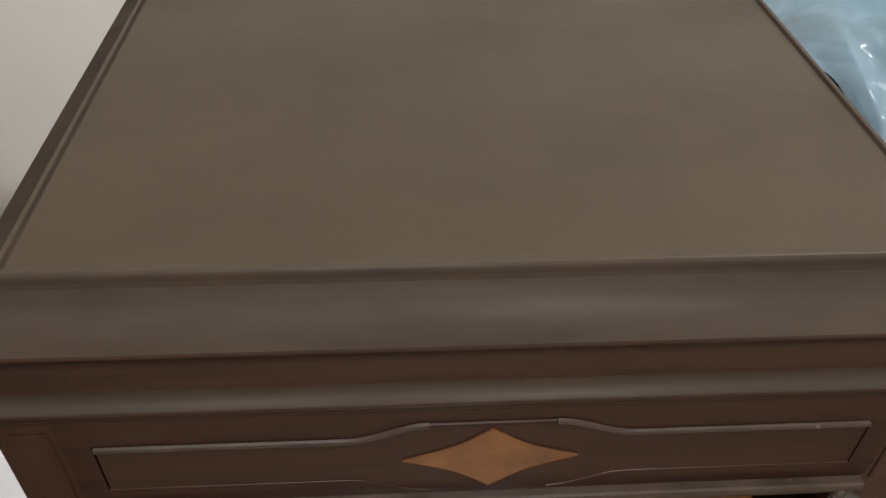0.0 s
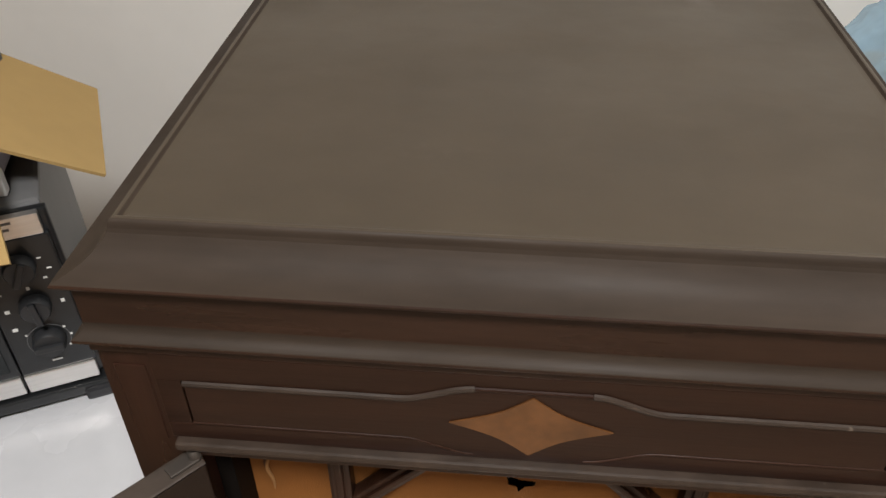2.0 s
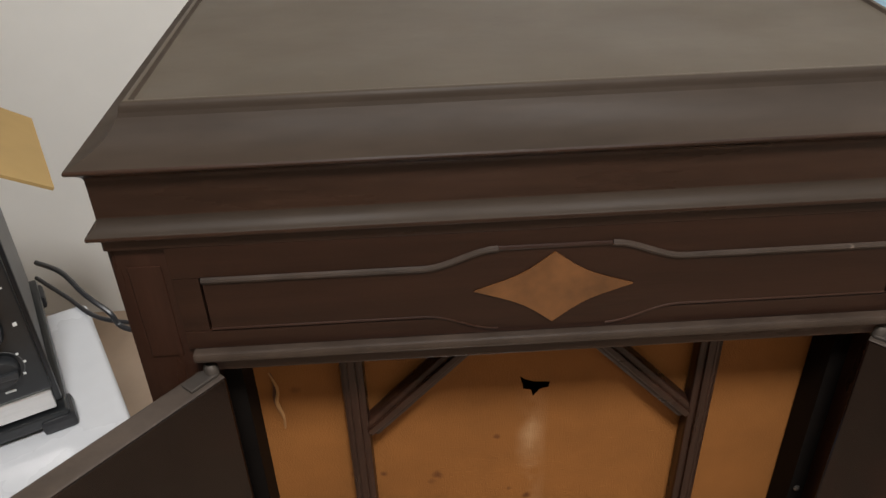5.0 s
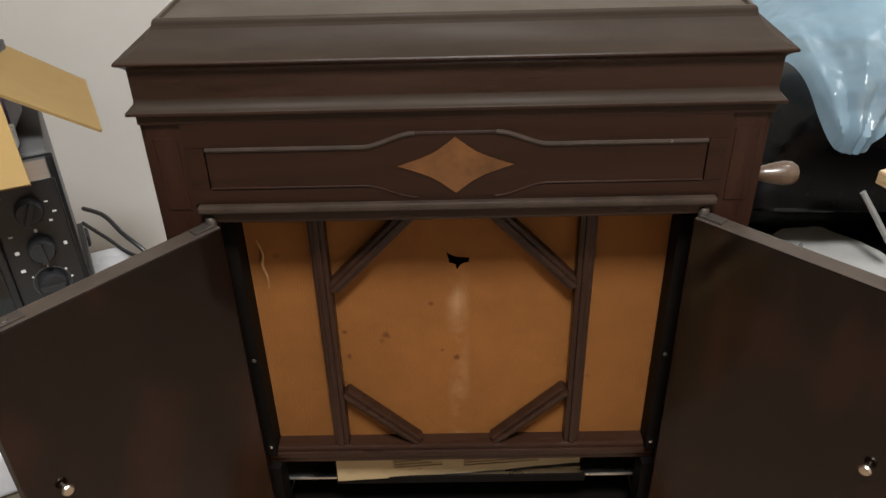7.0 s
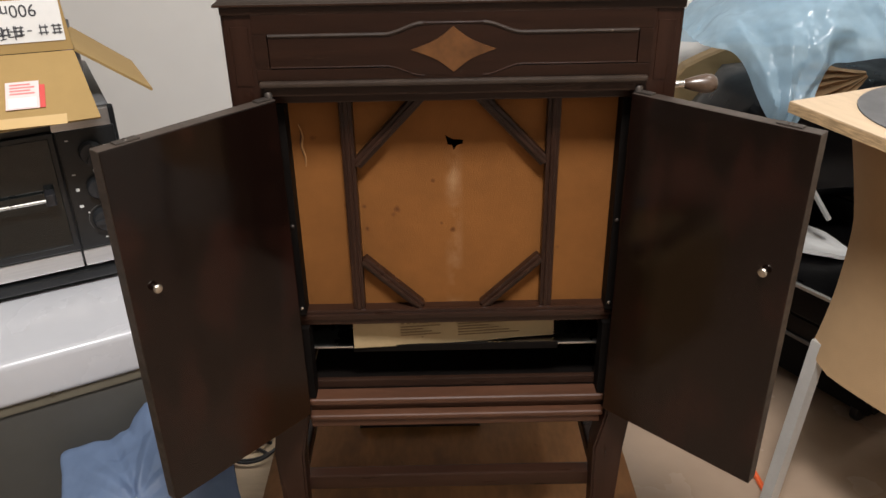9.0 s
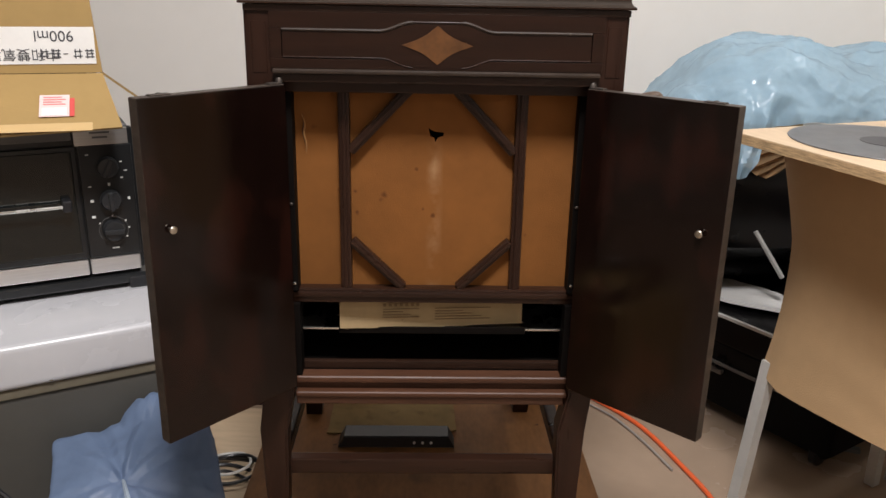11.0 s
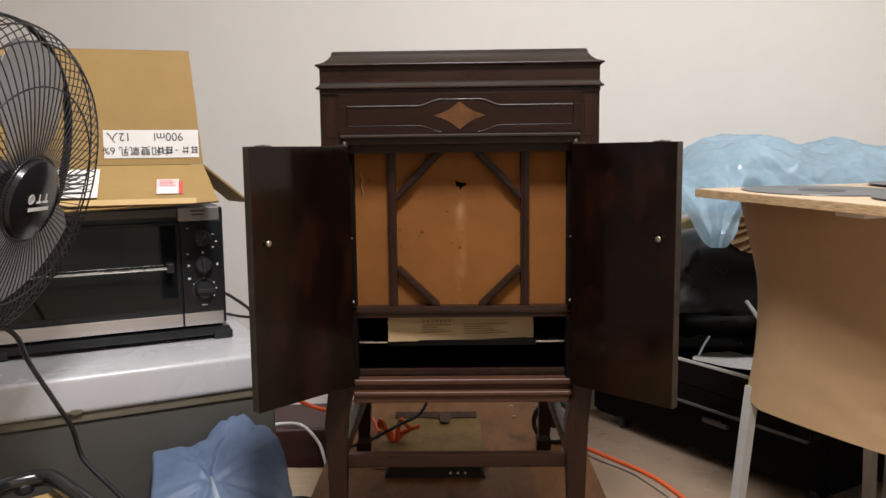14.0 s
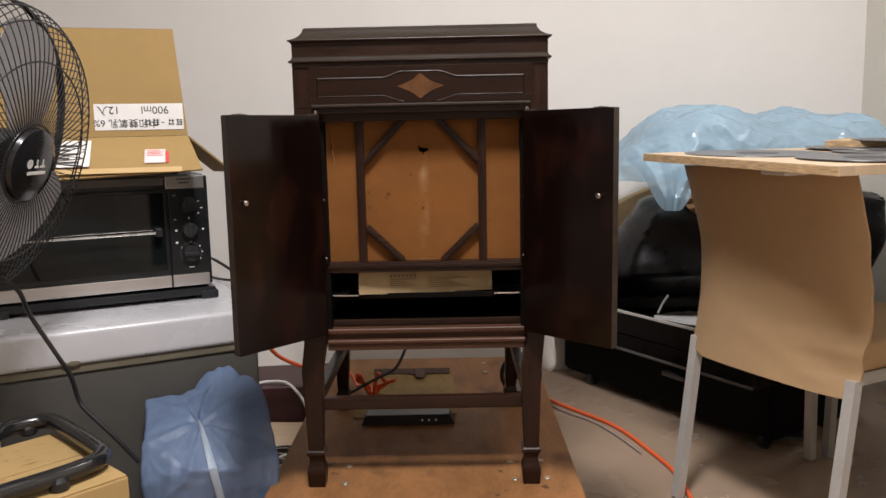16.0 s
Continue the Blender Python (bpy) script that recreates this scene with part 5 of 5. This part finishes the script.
for k in range(3):
    tagged(part("dark_cable", tube([(-0.50, 0.44 + 0.03 * k, 0.023), (-0.44, 0.46 + 0.025 * k, 0.024), (-0.385, 0.43 + 0.035 * k, 0.023)], 0.004, 6, smooth_steps=6), WIRE_BLACK, smooth=True), "dark cable lying on the board offcut", "cable")

for k, (cx, cy, r, m_) in enumerate(((-0.425, 0.455, 0.050, WIRE_BLACK), (-0.432, 0.470, 0.042, WHITE_CORD), (-0.418, 0.440, 0.056, WIRE_BLACK))):
    loop = [(cx + r * math.cos(a * 0.5236) * (1.2 - 0.1 * k), cy + r * math.sin(a * 0.5236), 0.0315 + 0.006 * k + 0.002 * math.sin(a * 1.3)) for a in range(12)]
    tagged(part("coiled_cable", tube(loop, 0.0032, 6, closed=True, smooth_steps=3), m_, smooth=True), "cable coiled on the board offcut", "cable")

# ---- right: chair, table board, records ----
BL, BR = Vector((0.620, 0.282, 0)), Vector((0.812, -0.084, 0))
bdir = (BR - BL).normalized()
CW2 = (BR - BL).length
CH_M = pose(BL.x, BL.y, 0, 0, 0, math.degrees(math.atan2(bdir.y, bdir.x)))


# the cover's two side edges: height, distance along the back
SIDE_L = [(0.353, 0.002), (0.372, 0.000), (0.435, 0.009), (0.490, 0.016), (0.572, 0.024), (0.626, 0.029), (0.704, 0.024), (0.790, 0.019)]
SIDE_R = [(0.353, 0.428), (0.450, 0.436), (0.528, 0.445), (0.583, 0.447), (0.658, 0.447), (0.732, 0.446), (0.790, 0.443)]


def along(side, z):
    for (z0, a), (z1, b) in zip(side, side[1:]):
        if z <= z1:
            return a + (b - a) * max(0.0, (z - z0) / (z1 - z0))
    return side[-1][1]


def chair(m):
    """Cloth-covered chair; local x runs along the back from 0 to its width, local y from the back to the seat's front."""
    c = thing("dining_chair", "chair in a tan stretch cover with pale grey metal legs", "chair", m, group="chairs under the board")
    bm = bmesh.new()
    nx, nz = 16, 22
    for side in (0, 1):
        rows = []
        for j in range(nz + 1):
            v = j / nz
            z = 0.353 + 0.437 * v
            left, right = along(SIDE_L, z), along(SIDE_R, z)
            row = []
            for i in range(nx + 1):
                u = i / nx
                x = left + (right - left) * u
                lean = -0.055 * v ** 1.5 + 0.02 * math.sin(math.pi * v)
                bow = 0.020 * (1 - (2 * u - 1) ** 2)
                th = 0.020 * math.sqrt(max(0.02, 1 - (2 * u - 1) ** 6)) * (1 if v < 0.96 else 0.7)
                fold = 0.0035 * noise.noise(Vector((u * 2.5, v * 13 + u * 2, 2.0))) * (u ** 2) * 3 * (1.2 - v)
                y = lean - bow * 0.6 + (th if side else -th) + fold
                zz = z + (0.022 * max(0.0, 1 - u / 0.10) if j == 0 else 0)
                row.append(bm.verts.new((x, y, zz)))
            rows.append(row)
        for j in range(nz):
            for i in range(nx):
                bm.faces.new((rows[j][i], rows[j][i + 1], rows[j + 1][i + 1], rows[j + 1][i]))
        if side == 0:
            first = rows
        else:
            for j in range(nz):
                for i in (0, nx):
                    bm.faces.new((first[j][i], first[j + 1][i], rows[j + 1][i], rows[j][i]))
            for i in range(nx):
                for j in (0, nz):
                    bm.faces.new((first[j][i], first[j][i + 1], rows[j][i + 1], rows[j][i]))
    part("backrest", bm, CHAIR_CLOTH, c, "tan stretch fabric back cover", smooth=True)
    part("seat", box(-0.002, 0.020, 0.395, CW2 + 0.002, 0.420, 0.455, 0.020, 4), CHAIR_CLOTH, c, smooth=True)
    part("seat_frame", box(0.006, 0.015, 0.368, CW2 - 0.006, 0.405, 0.394, 0.003), CHAIR_LEG, c)
    for lx in (0.016, CW2 + 0.007):
        part("leg", tube([(lx, 0.000, 0.390), (lx, -0.052, 0.003)], 0.0155, 4), CHAIR_LEG, c)
        inset = 0.010 if lx < 0.1 else -0.020
        part("leg", tube([(lx + inset, 0.385, 0.370), (lx + inset * 0.3, 0.405, 0.003)], 0.0155, 4), CHAIR_LEG, c)
    return c


ch1 = chair(CH_M)
copy_thing(ch1, CH_M @ pose(CW2 + 0.075, 0.13, 0, 0, 0, 4))

# board: its top's two near corners
TL, TC = Vector((0.490, 0.255, 0.818)), Vector((0.690, -0.248, 0.806))
td = TC - TL
TLEN = td.length
BOARD_M = pose(TL.x, TL.y, TL.z, 0, math.degrees(math.asin(-td.z / TLEN)), math.degrees(math.atan2(td.y, td.x)))
board = thing("table_board", "pale blockboard top laid across the chair backs", "table top", BOARD_M)
part("board_core", box(0, 0, -0.017, TLEN, 1.02, -0.0016, 0.0008), BOARD_EDGE, board, "raw blockboard edge")
part("edge_band", box(TLEN - 0.0002, 0.0004, -0.0168, TLEN + 0.0010, 1.0196, -0.0002, 0.0003), PALE_WOOD, board, "pale edge band")
part("board_face", box(0.0006, 0.0006, -0.0015, TLEN - 0.0006, 1.0194, 0, 0.0004), PALE_WOOD, board, "pale veneer face")
foot_at = BOARD_M.inverted() @ Vector((1.040, 0.467, 0.002))
part("support_leg", tube([(0.022, 0.600, -0.0172), tuple(foot_at)], 0.0150, 4), CHAIR_LEG, board, "pale grey metal leg")
shim = thing("paper_pad", "folded white paper wedged under the board", "paper", BOARD_M)
part("pad", box(0.345, 0.020, -0.0260, 0.405, 0.075, -0.0174, 0.002), PAPER_WHITE, shim)


def record(m, r):
    d = thing("gramophone_record", "dusty black gramophone record lying on the pale board", "record", m, group="records on the board")
    part("disc", lathe([(0.004, 0), (r - 0.0005, 0), (r, 0.0009), (r - 0.0005, 0.0018), (0.05, 0.0018), (0.046, 0.0014), (0.004, 0.0014)], 56, caps=False), VINYL, d, smooth=True)
    part("label", lathe([(0.004, 0.0016), (0.043, 0.0016), (0.043, 0.0020), (0.004, 0.0020)], 36, caps=False), RECORD_LABEL, d, "grey round paper label")
    return d


for lx, ly, dz, radius in ((0.158, 0.180, 0.0003, 0.150), (0.285, 0.44, 0.0024, 0.127), (0.425, 0.200, 0.0024, 0.127), (0.15, 0.50, 0.0045, 0.127)):
    record(BOARD_M @ pose(lx, ly, dz), radius)
block = thing("wood_block", "small blockboard offcut lying on the board", "wood block", BOARD_M @ pose(0.16, 0.60, 0.0003, 0, 0, 30))
part("block_core", box(-0.14, -0.10, 0, 0.14, 0.10, 0.020, 0.001), BOARD_EDGE, block)
record(BOARD_M @ pose(0.19, 0.60, 0.0206), 0.127)

# ---- right background: black cases, blue sheet ----
KD = -58.0
case = thing("black_case", "long low black case with bright metal edging, raised on casters", "case", pose(0.600, 0.770, 0, 0, 0, KD))


def prism(outline, z0, z1, bevel):
    """An upright block over the outline (x, y), with eased edges."""
    bm = bmesh.new()
    lo, hi = [[bm.verts.new((x, y, z)) for x, y in outline] for z in (z0, z1)]
    n = len(outline)
    for k in range(n):
        bm.faces.new((lo[k], lo[(k + 1) % n], hi[(k + 1) % n], hi[k]))
    bm.faces.new(hi)
    bm.faces.new(list(reversed(lo)))
    bmesh.ops.bevel(bm, geom=bm.edges[:], offset=bevel, segments=3, affect="EDGES")
    return bm


CASE_OUT = [(-0.52, 0), (0.42, 0), (0.42, 0.48), (-0.18, 0.48), (-0.52, 0.08)]
part("case_body", prism(CASE_OUT, 0.203, 0.258, 0.006), BLACK_LEATHER, case, smooth=True)
for (ax, ay), (bx, by) in zip(CASE_OUT, CASE_OUT[1:] + CASE_OUT[:1]):
    run = math.hypot(bx - ax, by - ay)
    part("case_wall", box(0.0, 0.0, 0.2575, run, 0.012, 0.325, 0.003), BLACK_LEATHER, case, m=pose(ax, ay, 0, 0, 0, math.degrees(math.atan2(by - ay, bx - ax))))
part("edge_strip", box(-0.515, -0.0045, 0.320, 0.415, 0.004, 0.3272, 0.001), CHAIR_LEG, case, "bright metal edging")
part("edge_strip", box(-0.515, -0.0050, 0.203, 0.415, -0.0004, 0.211, 0.0015), mat("worn_edge", (0.10, 0.095, 0.09), 0.5, vary=0.4, scale=14), case, "worn grey lower edging")
part("undercarriage", prism([(-0.46, 0.10), (0.40, 0.10), (0.40, 0.44), (-0.16, 0.44), (-0.46, 0.13)], 0.032, 0.2028, 0.012), BLACK_CLOTH, case)
part("latch", box(0.02, 0.086, 0.128, 0.105, 0.0995, 0.142, 0.004), OVEN_SIDE, case)
part("latch", box(0.035, 0.084, 0.143, 0.090, 0.0995, 0.149, 0.002), BLACK_PLASTIC, case)
for lx, ly in ((-0.33, 0.13), (0.36, 0.13), (0.36, 0.40), (-0.12, 0.40)):
    w = part("caster", lathe([(0.008, -0.011), (0.022, -0.011), (0.0275, -0.007), (0.0275, 0.007), (0.022, 0.011), (0.008, 0.011)], 20, pose(lx, ly, 0.0278, 0, 90, 0)), BLACK_PLASTIC, case, smooth=True)
    part("fork", box(lx - 0.014, ly - 0.010, 0.022, lx + 0.014, ly + 0.010, 0.0330, 0.001), BLACK_CLOTH, w)
soft = thing("black_bag", "big slumped black leather bag resting on the black case", "bag", pose(0, 0, 0))
bm = lumpy((0.96, 1.000, 0.472), (0.42, 0.170, 0.213), 5, 0.012, 2.6, 5, 0.62)
for v in bm.verts:
    v.co.x += 0.30 * max(0.0, v.co.z - 0.40)
    # the front hangs over its foot
    if v.co.y < 1.06:
        v.co.y += (1.06 - v.co.y) * min(0.80, max(0.0, (0.43 - v.co.z) / 0.13))
    v.co.y += 0.010 * math.sin(v.co.z * 34 + 4 * v.co.x) * (v.co.z < 0.66)
part("bag_skin", bm, BLACK_LEATHER, soft, smooth=True)
part("strap_rod", tube([(0.812, 0.835, 0.470), (0.846, 0.826, 0.420), (0.888, 0.815, 0.356)], 0.0062, 8), CHAIR_LEG, soft, "short bright metal rod")
lath = thing("pale_strip", "short pale plastic strip lying on the floor under the chair", "strip", pose(0.985, 0.600, 0, 0, 0, -22))
part("strip_body", box(-0.048, -0.010, 0, 0.048, 0.010, 0.010, 0.002), OVEN_SIDE, lath)
shp = thing("white_cover_sheet", "creased white plastic sheet lying in the open black case", "sheet", pose(0.845, 0.905, 0.2585, 0, 0, -48.0))
bm = bmesh.new()
g = []
for i in range(17):
    row = []
    for k in range(13):
        u, v = i / 16 * 2 - 1, k / 12 * 2 - 1
        x, y = u * 0.150 * (1 - 0.18 * v * v), v * (0.092 - 0.030 * max(0.0, u)) * (1 - 0.35 * max(0.0, u) ** 3)
        z = 0.0130 + 0.005 * noise.noise(Vector((u * 1.2, v * 4.2, 4))) + 0.002 * noise.noise(Vector((u * 3, v * 9, 1))) + 0.016 * max(0.0, -v - 0.3)
        row.append(bm.verts.new((x, y, z)))
    g.append(row)
for i in range(16):
    for k in range(12):
        bm.faces.new((g[i][k], g[i + 1][k], g[i + 1][k + 1], g[i][k + 1]))
e = bmesh.ops.extrude_face_region(bm, geom=bm.faces[:])
bmesh.ops.translate(bm, verts=[v for v in e["geom"] if isinstance(v, bmesh.types.BMVert)], vec=(0, 0, -0.010))
part("sheet", bm, PAPER_WHITE, shp, smooth=True)
# A short streak of unknown kind, built as a thin grey rod.
clip = thing("metal_clip", "short grey streak of unknown kind at the case's edge", "clip", pose(0, 0, 0))
part("clip_strip", tube([(0.664, 0.775, 0.327), (0.678, 0.785, 0.350), (0.700, 0.800, 0.376)], 0.0036, 6), OVEN_SIDE, clip)
roll = thing("wooden_panel", "pale brown curved wooden panel leaning behind the black bag", "panel", pose(0, 0, 0))
part("panel_board", slab([(0.605, 0.327), (0.605, 0.56), (0.612, 0.595), (0.63, 0.62), (0.68, 0.645), (0.77, 0.683), (0.87, 0.70), (1.07, 0.70), (1.07, 0.327)], 1.205, 1.245, 0.006), ROLL_TAN, roll)
kp = thing("kraft_paper", "pleated brown kraft paper hanging over the black bag", "paper", pose(0, 0, 0))
bm = bmesh.new()
rows = []
for i in range(57):
    u = i / 56
    row = []
    for k in range(11):
        v = k / 10
        # pleats fan out from the gathered end on the right
        ang = radians(168 + 62 * u)
        r = 0.015 + 0.155 * v * (1 - 0.25 * abs(2 * u - 1) ** 2)
        w = (u * 6.0 + 0.3 * noise.noise(Vector((u * 5, v, 3)))) % 1.0
        pleat = (abs(2 * w - 1) - 0.5) * 0.020 * (0.35 + v)
        row.append(bm.verts.new((0.922 + 1.03 * r * math.cos(ang), 0.832 - 0.012 * math.sin(math.pi * v) + pleat, 0.696 + 0.87 * r * math.sin(ang) + 0.006 * noise.noise(Vector((u * 8, v * 3, 1))))))
    rows.append(row)
for a, b in zip(rows, rows[1:]):
    for k in range(10):
        bm.faces.new((a[k], a[k + 1], b[k + 1], b[k]))
e = bmesh.ops.extrude_face_region(bm, geom=bm.faces[:])
bmesh.ops.translate(bm, verts=[v for v in e["geom"] if isinstance(v, bmesh.types.BMVert)], vec=(0, 0.004, 0))
part("paper_sheet", bm, KRAFT, kp)
blue = thing("blue_plastic_sheet", "pale blue clear plastic sheet draped over the black bag", "plastic sheet", pose(0, 0, 0))
bm = bmesh.new()
NU, NV = 230, 170
grid = []
for i in range(NU + 1):
    u = i / NU
    x = 0.545 + 0.84 * u
    end = min(1.0, min(u * 5.0, (1 - u) * 7.0))
    end = end * (2 - end)
    top = 0.765 + 0.165 * end - 0.030 * u + 0.012 * noise.noise(Vector((x * 7, 0.3, 0.7))) - 0.015 * math.exp(-((x - 0.98) / 0.06) ** 2)
    hem = 0.765 - 0.122 * math.exp(-(abs(x - 0.668) / 0.062) ** 3) + 0.014 * noise.noise(Vector((x * 16, 5.0, 0.0)))
    front = 0.25 * (0.35 + 0.65 * end) + 0.035 * math.exp(-((x - 0.665) / 0.08) ** 2)
    row = []
    for j in range(NV + 1):
        a = math.pi * j / NV
        c, sn = math.cos(a), max(0.0, math.sin(a))
        low = hem if c < 0 else 0.70
        y = 0.925 + (front if c < 0 else 0.20) * c
        z = low + (top - low) * sn ** 0.62
        p = Vector((x, y, z))
        low_part = 1 - 0.62 * sn
        h = 0.036 * creases(p, 31, 3.0, 4) + low_part * 0.024 * creases(p, 37, 8.0, 4) + 0.008 * noise.noise(p * 5)
        h += (0.5 + 0.5 * low_part) * (0.016 * ridges(p, 6.5, 4) + 0.008 * ridges(p, 14.0, 9)) + 0.008 * creases(p, 53, 9.0, 4) + 0.012 * ridges(p, 10.0, 6) + 0.004 * ridges(p, 22.0, 12) + 0.0012 * creases(p, 61, 30.0, 3)
        h += 0.020 * (1 - sn) ** 1.5 * creases(Vector((x, 0.3, z * 0.3)), 47, 13.0, 3)
        # long creases fan out from the hanging tip
        reach, turn = math.hypot(x - 0.66, z - 0.63), math.atan2(z - 0.63, x - 0.66)
        if c < 0:
            h += 0.016 * math.exp(-((reach - 0.10) / 0.13) ** 2) * (abs(2 * ((turn * 2.6 + 0.25 * noise.noise(p * 6)) % 1.0) - 1) - 0.5)
        n = Vector((0.25 * (u - 0.5), c, sn * 0.8 + 0.15)).normalized()
        row.append(bm.verts.new(p + n * h))
    grid.append(row)
for i in range(NU):
    for j in range(NV):
        bm.faces.new((grid[i][j], grid[i + 1][j], grid[i + 1][j + 1], grid[i][j + 1]))
part("sheet_skin", bm, PALE_BLUE, blue, smooth=True)

# ---- ceiling lamps and the added rear fill ----
for x, y, length, width, watts, turn in LAMPS:
    fix = thing("ceiling_light", "white ceiling batten out of view; the rear one is added fill", "ceiling light", pose(x, y, 0, 0, 0, turn))
    part("batten", box(-length / 2 - 0.03, -width / 2 - 0.02, 2.572, length / 2 + 0.03, width / 2 + 0.02, ROOM_H - 0.0005, 0.004), LABEL_WHITE, fix)
